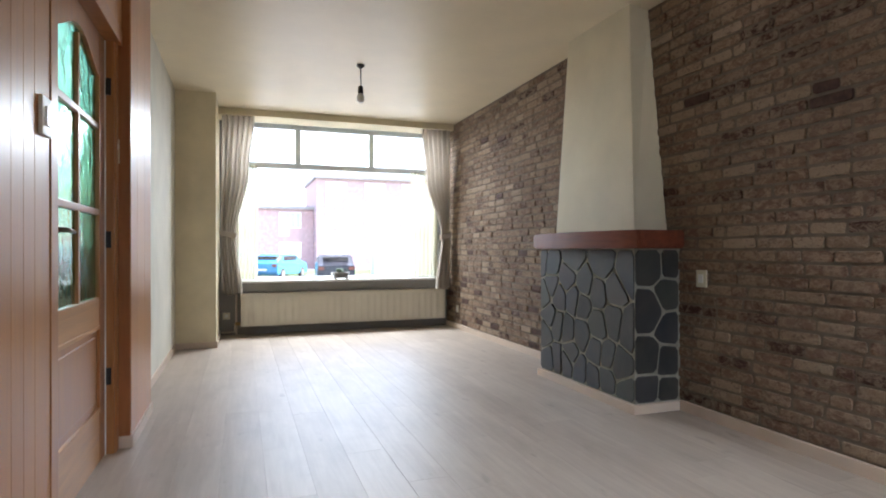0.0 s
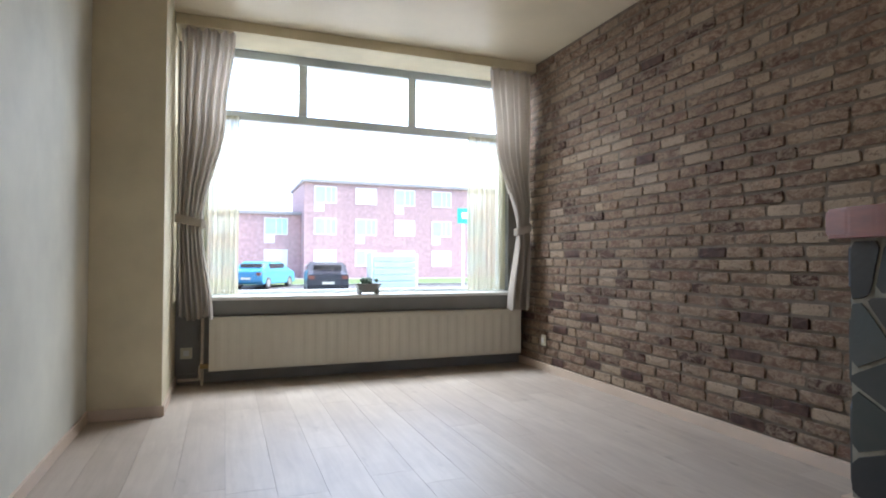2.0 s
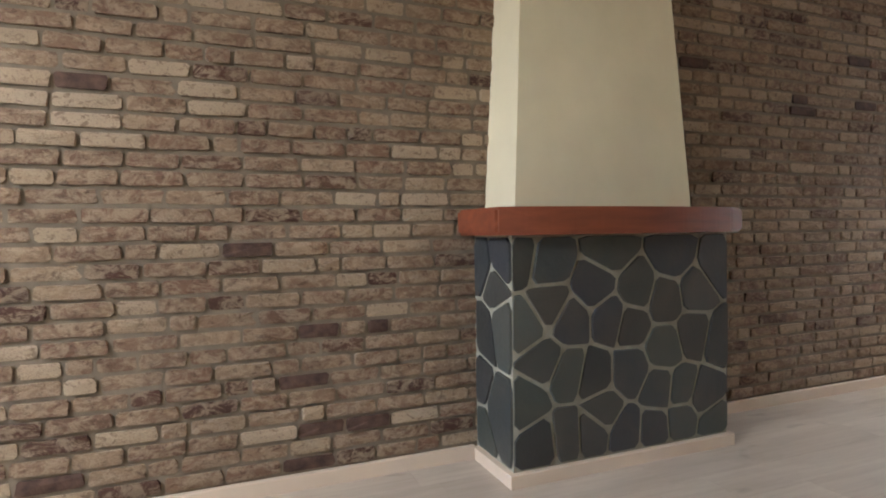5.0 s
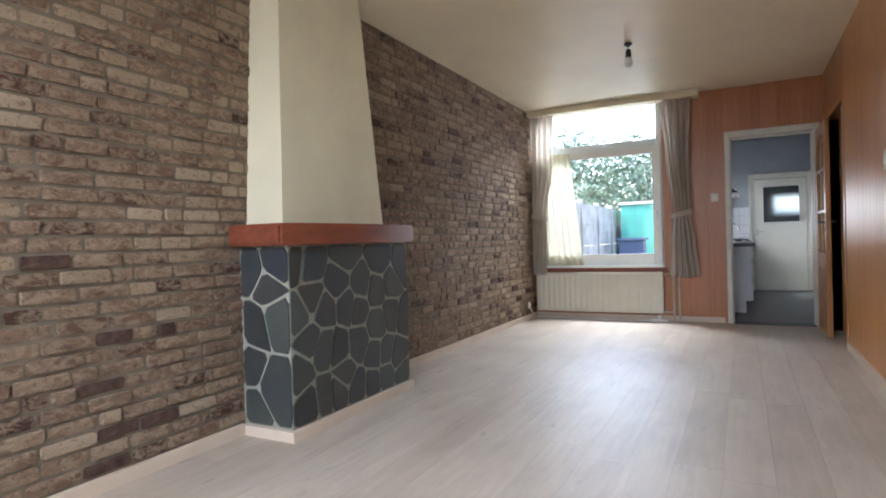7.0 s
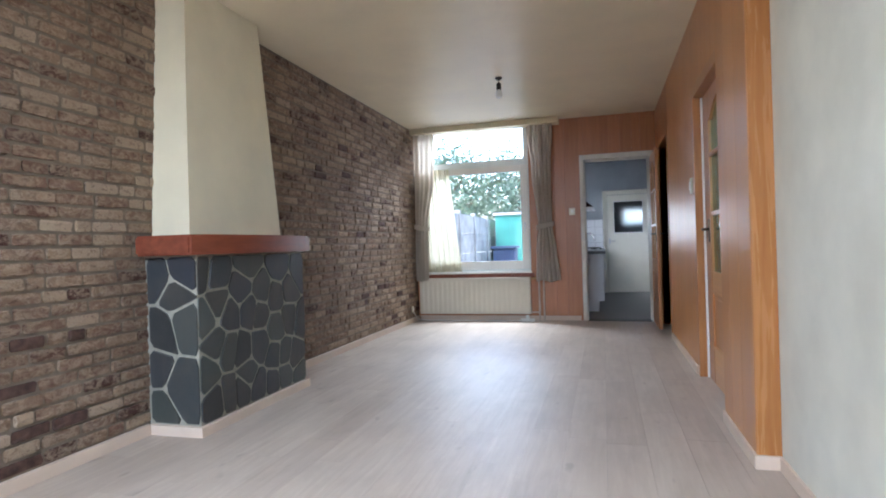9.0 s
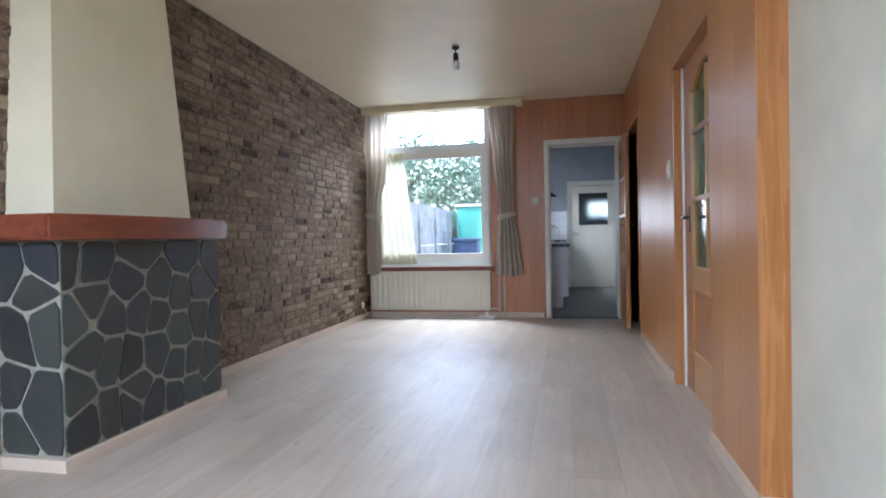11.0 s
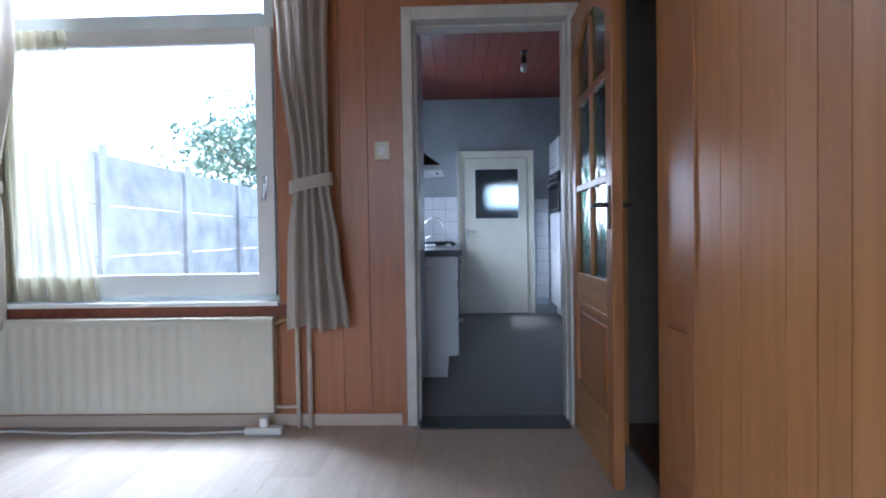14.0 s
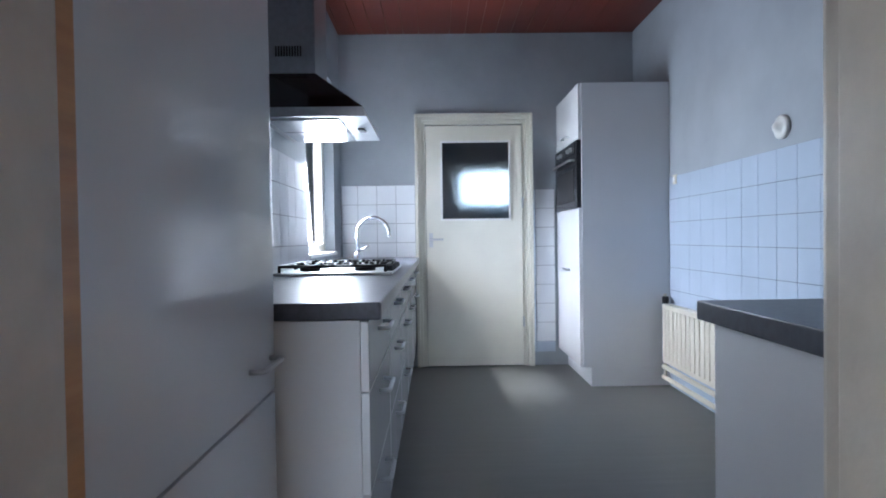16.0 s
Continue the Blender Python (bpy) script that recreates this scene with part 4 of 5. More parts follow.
# base units along the window wall
xf = 0.28
units = [(-2.012, -2.60), (-2.605, -3.20), (-3.205, -3.80), (-3.805, -4.45), (-4.455, -5.17)]
for k, (ya, yb) in enumerate(units):
    u = thing("base_cabinet", (0.55, (ya + yb) / 2, 0), "white base cabinet with %s under dark worktop" % ("three drawers" if k < 3 else "drawer and door"), "cabinet", "base units along the window wall")
    sub("body", boxes(((xf + 0.02, yb + 0.001, 0.15), (KX1 - 0.002, ya - 0.001, 0.818))), M_CABMAT, u)
    sub("toe_kick", boxes(((xf + 0.08, yb + 0.001, 0), (KX1 - 0.05, ya - 0.03, 0.149))), M_CABMAT, u, "white toe kick")
    rows = ((0.155, 0.40), (0.405, 0.645), (0.65, 0.815)) if k < 3 else ((0.155, 0.645), (0.65, 0.815))
    for za, zb in rows:
        f = sub("drawer" if k < 3 or za > 0.6 else "door", boxes(((xf, yb + 0.004, za), (xf + 0.019, ya - 0.004, zb)), bevel=0.0015), M_CAB, u)
        bm = bmesh.new()
        yc = (ya + yb) / 2
        bar_handle(bm, (xf, yc - 0.07, zb - 0.05), (xf, yc + 0.07, zb - 0.05), (-0.03, 0, 0))
        sub("handle", bm, M_STEEL, u, "satin metal bow handle", True)
wt = part("worktop", boxes(((0.25, KY + 0.002, 0.82), (KX1 - 0.001, -2.006, 0.862)), bevel=0.004), M_WORK)
tagged(wt, "dark grey laminate worktop over the white base units", "worktop")
part("edge_band", boxes(((0.2485, KY + 0.004, 0.823), (0.2498, -2.008, 0.859))), M_WORK, wt)
part("splash_strip", boxes(((KX1 - 0.02, KY + 0.004, 0.8625), (KX1 - 0.009, -2.008, 0.872)), bevel=0.002), M_STEEL, wt, "thin metal strip along the wall")
# hob
HZ, HY0, HY1 = 0.8625, -3.02, -3.64
hob = thing("gas_hob", (0.55, -3.33, HZ), "four-burner steel gas hob with black pan supports", "hob")
sub("plate", boxes(((0.30, HY1, HZ), (0.80, HY0, HZ + 0.011)), bevel=0.004), M_STEEL, hob)
for bx in (0.43, 0.67):
    for by in (-3.19, -3.48):
        sub("burner", turned([(0.045, 0), (0.045, 0.014), (0.03, 0.018), (0.03, 0.026), (0.0001, 0.026)], (bx, by, HZ + 0.011)), M_BLACK, hob)
for by in (-3.19, -3.48):
    bm = bmesh.new()
    add_tube(bm, [(0.33, by - 0.135, HZ + 0.036), (0.33, by + 0.135, HZ + 0.036), (0.77, by + 0.135, HZ + 0.036), (0.77, by - 0.135, HZ + 0.036), (0.33, by - 0.135, HZ + 0.036)], 0.006, 6)
    for bx in (0.38, 0.43, 0.48, 0.55, 0.62, 0.67, 0.72):
        add_tube(bm, [(bx, by - 0.135, HZ + 0.036), (bx, by - 0.05, HZ + 0.043)], 0.005, 6)
        add_tube(bm, [(bx, by + 0.135, HZ + 0.036), (bx, by + 0.05, HZ + 0.043)], 0.005, 6)
    for cx in (0.33, 0.77):
        for cy in (by - 0.135, by + 0.135):
            add_tube(bm, [(cx, cy, HZ + 0.011), (cx, cy, HZ + 0.041)], 0.007, 6)
    sub("pan_support", bm, M_BLACK, hob, "black iron pan support", True)
for k in range(5):
    sub("knob", turned([(0.018, 0), (0.016, 0.022), (0.0001, 0.023)], (0.318, -3.13 - 0.10 * k, HZ + 0.011)), M_BLACK, hob)
# extractor hood
EZ, EY0, EY1 = 1.52, -3.06, -3.66
eh = thing("extractor_hood", (0.62, -3.36, EZ), "steel pyramid extractor hood over the hob", "extractor hood")


def frustum(lo, z0, hi, z1):
    bm = bmesh.new()
    a = [bm.verts.new((x, y, z0)) for x, y in lo]
    b = [bm.verts.new((x, y, z1)) for x, y in hi]
    bm.faces.new(a)
    bm.faces.new(b)
    for j in range(4):
        bm.faces.new((a[j], a[(j + 1) % 4], b[(j + 1) % 4], b[j]))
    return bm


def plan(x, ya, yb):
    return [(x, ya), (KX1 - 0.002, ya), (KX1 - 0.002, yb), (x, yb)]


sub("rim", frustum(plan(0.40, EY0, EY1), EZ, plan(0.415, EY0, EY1), EZ + 0.04), M_STEEL, eh, "brushed steel rim")
sub("canopy", frustum(plan(0.415, EY0, EY1), EZ + 0.041, plan(0.64, -3.22, -3.50), EZ + 0.225), M_OVENG, eh, "dark sloping canopy")
fl = sub("chimney", boxes(((0.64, -3.50, EZ + 0.226), (KX1 - 0.002, -3.22, KH - 0.02)), bevel=0.003), M_STEEL, eh, "square steel flue")
sub("vent_slots", boxes(*[((0.70 + 0.012 * k, -3.2195, EZ + 0.30), (0.706 + 0.012 * k, -3.2165, EZ + 0.345)) for k in range(10)]), M_BLACK, eh, "dark vent slots in the flue")
sub("filter", boxes(((0.52, -3.62, EZ - 0.008), (0.82, -3.37, EZ - 0.001)), ((0.52, -3.35, EZ - 0.008), (0.82, -3.10, EZ - 0.001))), M_CHROME, eh, "metal grease filter")
sub("control", boxes(((0.44, -3.40, EZ - 0.006), (0.47, -3.32, EZ - 0.0005))), M_BLACK, eh, "small black control slot")
# tap
tap = thing("kitchen_tap", (0.66, -4.62, 0.862), "chrome swan-neck kitchen tap", "tap")
pts = [(0.66, -4.62, 0.862), (0.66, -4.62, 1.05)] + [(0.66 - 0.11 + 0.11 * math.cos(a), -4.62, 1.05 + 0.11 * math.sin(a)) for a in [math.pi * k / 10 for k in range(1, 11)]] + [(0.438, -4.62, 1.02)]
sub("spout", tube(pts, 0.011, 10), M_CHROME, tap, "", True)
sub("base", turned([(0.026, 0), (0.024, 0.05), (0.014, 0.06)], (0.66, -4.62, 0.862)), M_CHROME, tap)
sub("lever", tube([(0.65, -4.62, 0.93), (0.58, -4.60, 0.965)], 0.007, 8), M_CHROME, tap, "", True)
# kitchen window
rails = [((KX1 + 0.07, -4.875, 0.905), (KX1 + 0.14, -4.80, 2.145)), ((KX1 + 0.07, -4.06, 0.905), (KX1 + 0.14, -3.985, 2.145)), ((KX1 + 0.07, -4.80, 0.905), (KX1 + 0.14, -4.06, 0.98)), ((KX1 + 0.07, -4.80, 2.07), (KX1 + 0.14, -4.06, 2.145)), ((KX1 + 0.069, -4.80, 1.78), (KX1 + 0.14, -4.06, 1.84))]
frame_window("window_kitchen", "white framed kitchen window over the worktop", rails, [((KX1 + 0.10, -4.81, 0.97), (KX1 + 0.106, -4.05, 2.08))], M_WHITE)
structure("window_sill_kitchen", boxes(((KX1 - 0.02, -4.87, 0.902), (KX1 + 0.069, -3.99, 0.925)), bevel=0.003), M_WHITE, "white kitchen window sill")
# tall oven housing
oc = thing("oven_cabinet", (-1.14, -4.83, 0), "tall white cabinet with a built-in dark glass oven", "cabinet")
ox = -0.84
sub("body", boxes(((KX0 + 0.003, -5.17, 0.13), (ox - 0.02, -4.48, 2.03)), bevel=0.001), M_CABMAT, oc, "white side panels")
sub("toe_kick", boxes(((KX0 + 0.003, -5.16, 0), (ox - 0.075, -4.482, 0.129))), M_CABMAT, oc, "white toe kick")
sub("door", boxes(((ox - 0.019, -5.165, 1.66), (ox, -4.485, 2.028)), bevel=0.0015), M_CAB, oc, "upper cabinet door")
sub("door", boxes(((ox - 0.019, -5.165, 0.135), (ox, -4.485, 1.195)), bevel=0.0015), M_CAB, oc, "lower cabinet door")
ov = sub("oven", boxes(((ox - 0.019, -5.16, 1.20), (ox + 0.012, -4.487, 1.655)), bevel=0.003), M_OVENG, oc, "black glass oven front")
bm = bmesh.new()
bar_handle(bm, (ox + 0.012, -5.10, 1.525), (ox + 0.012, -4.55, 1.525), (0.035, 0, 0), 0.008)
sub("oven_handle", bm, M_STEEL, oc, "steel oven bar handle", True)
sub("oven_window", boxes(((ox + 0.012, -5.08, 1.25), (ox + 0.014, -4.57, 1.47)), bevel=0.001), M_BLACK, oc, "dark oven window")
sub("oven_controls", boxes(((ox + 0.012, -5.12, 1.57), (ox + 0.015, -4.53, 1.64)), bevel=0.001), M_OVENG, oc, "dark control strip")
for ky in (-5.0, -4.92, -4.70, -4.62):
    sub("oven_knob", turned([(0.016, 0), (0.014, 0.018), (0.0001, 0.019)], (ox + 0.015, ky, 1.605), 12, "x"), M_STEEL, oc, "small steel knob")
for z in (1.72, 0.77):
    bm = bmesh.new()
    bar_handle(bm, (ox, -4.90, z), (ox, -4.76, z), (0.03, 0, 0))
    sub("handle", bm, M_STEEL, oc, "satin metal bow handle", True)
# right counter
rcx = thing("side_counter", (-1.0, -1.6, 0), "white counter unit with a dark worktop beside the doorway", "counter")
sub("body", boxes(((KX0 + 0.003, -1.92, 0), (-0.49, KN - 0.02, 0.818)), bevel=0.002), M_CABMAT, rcx)
sub("top", boxes(((KX0 + 0.002, -1.945, 0.82), (-0.462, KN - 0.012, 0.862)), bevel=0.003), M_WORK, rcx, "dark grey worktop")
# kitchen radiator on the right wall
kr = thing("kitchen_radiator", (KX0 + 0.06, -3.6, 0.1), "cream panel radiator on the kitchen wall with pipes below", "radiator")
bm = boxes(((KX0 + 0.03, -4.40, 0.18), (KX0 + 0.09, -2.9, 0.56)), bevel=0.008)
sub("panel", bm, M_RAD, kr)
for k in range(24):
    y = -4.38 + k * 0.06
    sub("rib", boxes(((KX0 + 0.09, y, 0.21), (KX0 + 0.095, y + 0.035, 0.53))), M_RAD, kr)
sub("thermostatic_valve", turned([(0.02, -0.06), (0.022, 0.0), (0.018, 0.005)], (KX0 + 0.06, -4.42, 0.60), 12), M_BLACK, kr, "black thermostatic valve")
for z in (0.06, 0.13):
    sub("pipe", tube([(KX0 + 0.05, -4.48, z), (KX0 + 0.05, -2.6, z)], 0.015), M_RAD, kr, "cream heating pipe")
sub("pipe", tube([(KX0 + 0.05, -4.45, 0.05), (KX0 + 0.05, -4.45, 0.62)], 0.01), M_RAD, kr, "cream heating pipe")
# round ventilator and hook
vent = thing("wall_ventilator", (KX0, -3.234, 1.487), "small white round wall fitting above the tiles", "vent")
sub("disc", turned([(0.055, 0), (0.055, 0.012), (0.04, 0.02), (0.03, 0.02), (0.02, 0.04), (0.0001, 0.045)], (KX0 + 0.001, -3.234, 1.487), 20, "x"), M_WHITE, vent, "", True)
plate("wall_socket", "small dark socket on the kitchen wall above the tiles", (KX0 + 0.001, -4.38, 1.37), (1, 0), 0.05, 0.06)

# ---- outdoors ----
ground = structure("ground", boxes(((-300, 7.10, -0.95), (300, 400, -0.70)), ((-300, -400, -0.95), (300, 7.10, -0.70))), M_PAVE, "paved ground reaching the horizon")
structure("road", boxes(((-150, 22, -0.70), (150, 36, -0.685))), M_ASPH, "grey asphalt street")
structure("kerb", boxes(((-150, 36, -0.70), (150, 36.15, -0.58))), M_CONC, "concrete kerb")
structure("lawn", boxes(((-150, 36.16, -0.70), (150, 45, -0.60))), M_GRASS, "green lawn before the flats")
structure("garden", boxes(((-6, -16, -0.70), (3.6, -1.4, -0.12))), M_PAVE, "raised paved back garden")


def block_of_flats(name, label, x0, x1, y, z1, floors, bay):
    b = thing(name, ((x0 + x1) / 2, y + 4, -0.7), label, "building")
    sub("wall", boxes(((x0, y, -0.7), (x1, y + 9, z1))), M_REDBR, b, "red brick walls")
    sub("roof", boxes(((x0 - 0.2, y - 0.25, z1), (x1 + 0.2, y + 9.2, z1 + 0.25))), M_ROOF, b, "flat roof with a grey edge")
    fh = (z1 + 0.7) / floors
    n = int((x1 - x0) / bay)
    for f in range(floors):
        z = -0.7 + f * fh
        for k in range(n):
            x = x0 + (k + 0.5) * (x1 - x0) / n
            w = bay * 0.56
            win = sub("window", boxes(((x - w / 2, y - 0.06, z + 0.95), (x + w / 2, y, z + 1.02)), ((x - w / 2, y - 0.06, z + fh - 0.36), (x + w / 2, y, z + fh - 0.28)),
                                      ((x - w / 2, y - 0.06, z + 1.02), (x - w / 2 + 0.08, y, z + fh - 0.36)), ((x + w / 2 - 0.08, y - 0.06, z + 1.02), (x + w / 2, y, z + fh - 0.36)),
                                      ((x - 0.04, y - 0.06, z + 1.02), (x + 0.04, y, z + fh - 0.36)), ((x + w / 4 - 0.03, y - 0.06, z + 1.02), (x + w / 4 + 0.03, y, z + fh - 0.36))), M_WHITE, b, "white window frame")
            g = part("pane", boxes(((x - w / 2 + 0.08, y - 0.03, z + 1.02), (x + w / 2 - 0.08, y - 0.02, z + fh - 0.36))), M_TEAL if (k + f) % 3 else M_WHITE, None, "pale curtained pane")
            into(g, win)
            if (k + f) % 2 == 0:
                sub("panel", boxes(((x - w / 2, y - 0.05, z + 0.25), (x - 0.1, y, z + 0.94))), M_WHITE, b, "white panel below the window")
    return b


block_of_flats("block_of_flats", "three-storey red brick block with white window bands across the street", 6.3, 44, 50, 7.2, 3, 3.3)
block_of_flats("row_of_houses", "lower two-storey red brick row across the street", -10, 6.28, 52, 4.6, 2, 3.4)
block_of_flats("row_of_houses", "lower two-storey red brick row further along the street", -40, -12, 52, 4.6, 2, 3.4)


def car(name, label, x, y, paint_m, turn):
    c = thing(name, (x, y, -0.685), label, "car", "parked cars")
    L, W = 4.1, 1.75
    prof = [(-2.05, 0.35), (-2.03, 0.75), (-1.9, 0.9), (-1.2, 0.98), (-0.55, 1.4), (0.9, 1.44), (1.7, 1.0), (2.0, 0.9), (2.05, 0.4), (1.9, 0.25), (-1.9, 0.25)]
    bm = bmesh.new()
    l = [bm.verts.new((px_, -W / 2 + (0.12 if pz > 1.1 else 0), pz)) for px_, pz in prof]
    r = [bm.verts.new((px_, W / 2 - (0.12 if pz > 1.1 else 0), pz)) for px_, pz in prof]
    bm.faces.new(l)
    bm.faces.new(r[::-1])
    for j in range(len(prof)):
        k = (j + 1) % len(prof)
        bm.faces.new((l[k], l[j], r[j], r[k]))
    bmesh.ops.bevel(bm, geom=bm.edges[:], offset=0.05, segments=2, affect="EDGES")
    part("body", bm, paint_m, c, "", False)
    part("side_windows", boxes(((-0.6, -W / 2 + 0.03, 1.0), (1.1, W / 2 - 0.03, 1.32))), M_OVENG, c, "dark side windows")
    part("rear_window", boxes(((1.12, -0.6, 1.05), (1.5, 0.6, 1.32))), M_OVENG, c, "dark rear window")
    for sx in (-1.3, 1.3):
        for sy in (-W / 2 + 0.08, W / 2 - 0.08):
            w = part("wheel", turned([(0.31, -0.09), (0.32, -0.07), (0.32, 0.07), (0.31, 0.09)], (sx, sy, 0.32), 18, "y"), M_BLACK, c)
            part("rim", turned([(0.19, -0.10), (0.2, 0.10)], (sx, sy, 0.32), 12, "y"), M_STEEL, w, "grey wheel rim")
    for sy in (-0.7, 0.7):
        part("tail_light", boxes(((2.0, sy - 0.12, 0.72), (2.06, sy + 0.12, 0.86))), M_MANTEL, c, "red tail light")
    part("number_plate", boxes(((2.045, -0.26, 0.5), (2.07, 0.26, 0.61))), M_PLASTIC, c, "pale number plate")
    c.rotation_euler = (0, 0, radians(turn))
    return c


car("parked_car", "bright blue hatchback parked across the street", 2.3, 35.0, M_CARBLUE, -120)
car("parked_car", "black hatchback seen from behind in the street", 4.6, 29.0, M_CARBLK, -95)
kio = thing("utility_cabinet", (7.2, 26.5, -0.70), "pale teal ribbed metal utility cabinet at the roadside", "utility cabinet")
sub("body", boxes(((6.1, 26.2, -0.7), (8.2, 27.0, 1.15)), bevel=0.02), M_WHITE, kio)
for k in range(5):
    sub("rib", boxes(((6.2, 26.13, -0.3 + k * 0.28), (8.1, 26.2, -0.08 + k * 0.28)), bevel=0.01), M_TEAL, kio, "pale teal rib")
sg = thing("street_sign", (3.95, 11.0, -0.70), "small square green sign on a thin pole", "sign")
sub("pole", tube([(3.95, 11.05, -0.70), (3.95, 11.05, 1.75)], 0.02), M_WHITE, sg)
sub("board", boxes(((3.83, 11.0, 1.50), (4.08, 11.02, 1.75)), bevel=0.004), M_SIGN, sg, "green square board")
sub("emblem", boxes(((3.90, 10.99, 1.58), (4.01, 10.998, 1.68))), M_WHITE, sg, "white emblem")


def tree(name, label, x, y, z0, h, spread, seed, n=4500, leaf=0.085):
    rnd = random.Random(seed)
    t = thing(name, (x, y, z0), label, "tree")
    bm = bmesh.new()
    add_tube(bm, [(x, y, z0), (x + 0.05, y, z0 + h * 0.3), (x - 0.05, y + 0.05, z0 + h * 0.6), (x, y, z0 + h * 0.85)], [0.14, 0.11, 0.07, 0.03], 8)
    tips = []
    for k in range(9):
        a = rnd.uniform(0, 6.28)
        zz = z0 + h * rnd.uniform(0.35, 0.75)
        e = Vector((x + math.cos(a) * spread * 0.7, y + math.sin(a) * spread * 0.7, zz + rnd.uniform(0.3, 0.9)))
        add_tube(bm, [(x, y, zz), ((x + e.x) / 2, (y + e.y) / 2, zz + 0.25), tuple(e)], [0.05, 0.035, 0.012], 6)
        tips.append(e)
    sub("trunk", bm, M_BARK, t, "", True)
    tips += [Vector((x, y, z0 + h * f)) for f in (0.55, 0.7, 0.85, 0.95)]
    verts, faces = [], []
    for k in range(n):
        c = rnd.choice(tips)
        d = Vector((rnd.gauss(0, 1), rnd.gauss(0, 1), rnd.gauss(0, 0.8))) * spread * 0.30
        p = c + d
        u = Vector((rnd.uniform(-1, 1), rnd.uniform(-1, 1), rnd.uniform(-1, 1))).normalized()
        v = u.orthogonal().normalized()
        s = leaf * rnd.uniform(0.6, 1.3)
        i = len(verts)
        verts += [p - u * s, p + v * s * 0.5, p + u * s, p - v * s * 0.5]
        faces.append((i, i + 1, i + 2, i + 3))
    me = bpy.data.meshes.new("crown")
    me.from_pydata([tuple(v) for v in verts], [], faces)
    me.materials.append(M_LEAF)
    ob = new("crown", me)
    ob["kind"] = "stuff"
    into(ob, t)
    return t


tree("garden_tree", "leafy green tree behind the back garden fence", 3.2, -14.5, -0.7, 4.9, 1.6, 1)
tree("garden_tree", "leafy green tree at the end of the back garden", 5.6, -13.5, -0.7, 5.0, 1.7, 2)
tree("garden_tree", "leafy tree behind the garden shed", 1.0, -16.0, -0.7, 4.9, 1.7, 3)
tree("street_tree", "leafy tree in the front garden next door", 9.2, 13.0, -0.7, 6.5, 2.0, 4)

# unseen leaves added outside the hall to send green light through the panes
added_hedge_v, added_hedge_f = [], []
rnd = random.Random(8)
for k in range(2600):
    p = Vector((rnd.uniform(-3.4, -2.6), rnd.uniform(-1.5, 5.5), rnd.uniform(-0.7, 1.9) + 0.25 * math.sin(k)))
    u = Vector((rnd.uniform(-1, 1), rnd.uniform(-1, 1), rnd.uniform(-1, 1))).normalized()
    v = u.orthogonal().normalized()
    q = rnd.uniform(0.05, 0.11)
    i = len(added_hedge_v)
    added_hedge_v += [tuple(p - u * q), tuple(p + v * q * 0.6), tuple(p + u * q), tuple(p - v * q * 0.6)]
    added_hedge_f.append((i, i + 1, i + 2, i + 3))
me = bpy.data.meshes.new("hedge")
me.from_pydata(added_hedge_v, [], added_hedge_f)
me.materials.append(M_LEAF)
tagged(new("hedge", me), "added unseen greenery outside the hall that greens the door panes", "hedge", "", "stuff")

# concrete panel fence of the back garden
fence = thing("garden_fence", (3.5, -7.5, -0.12), "grey concrete panel fence with posts along the back garden", "fence")
ys = [-1.65 - 1.6 * k for k in range(8)]
for y in ys:
    sub("post", boxes(((3.44, y - 0.06, -0.12), (3.56, y + 0.06, 1.83)), bevel=0.01), M_CONC, fence, "concrete fence post")
for a, b in zip(ys, ys[1:]):
    for k in range(4):
        sub("panel", boxes(((3.48, b + 0.061, -0.12 + k * 0.47), (3.52, a - 0.061, 0.34 + k * 0.47)), bevel=0.008), M_CONC, fence, "concrete fence panel")
fence2 = thing("garden_fence", (0, -12.9, -0.12), "grey concrete panel fence across the end of the back garden", "fence")
xs = [3.5 - 1.6 * k for k in range(6)]
for x in xs[1:]:
    sub("post", boxes(((x - 0.06, -12.96, -0.12), (x + 0.06, -12.84, 1.83)), bevel=0.01), M_CONC, fence2, "concrete fence post")
for a, b in zip(xs, xs[1:]):
    for k in range(4):
        sub("panel", boxes(((b + 0.061, -12.92, -0.12 + k * 0.47), (a - 0.061, -12.88, 0.34 + k * 0.47)), bevel=0.008), M_CONC, fence2, "concrete fence panel")
shed = thing("garden_shed", (2.6, -10.2, -0.12), "green wooden garden shed by the fence", "shed")
sub("walls", boxes(((2.35, -11.0, -0.12), (3.3, -10.1, 1.85))), M_GREENP, shed)
sub("roof", boxes(((2.3, -11.05, 1.85), (3.35, -10.0, 1.92))), M_ROOF, shed)
binn = thing("wheelie_bin", (2.85, -9.0, -0.12), "dark blue wheelie bin beside the shed", "bin")
sub("body", boxes(((2.55, -9.3, -0.06), (3.15, -8.8, 0.88)), bevel=0.03), M_DKBLUE, binn)
sub("lid", boxes(((2.5, -9.35, 0.885), (3.2, -8.75, 0.96)), bevel=0.02), M_DKBLUE, binn)
for x in (2.62, 3.08):
    sub("wheel", turned([(0.08, -0.03), (0.08, 0.03)], (x, -9.3, -0.04), 12, "x"), M_BLACK, binn)

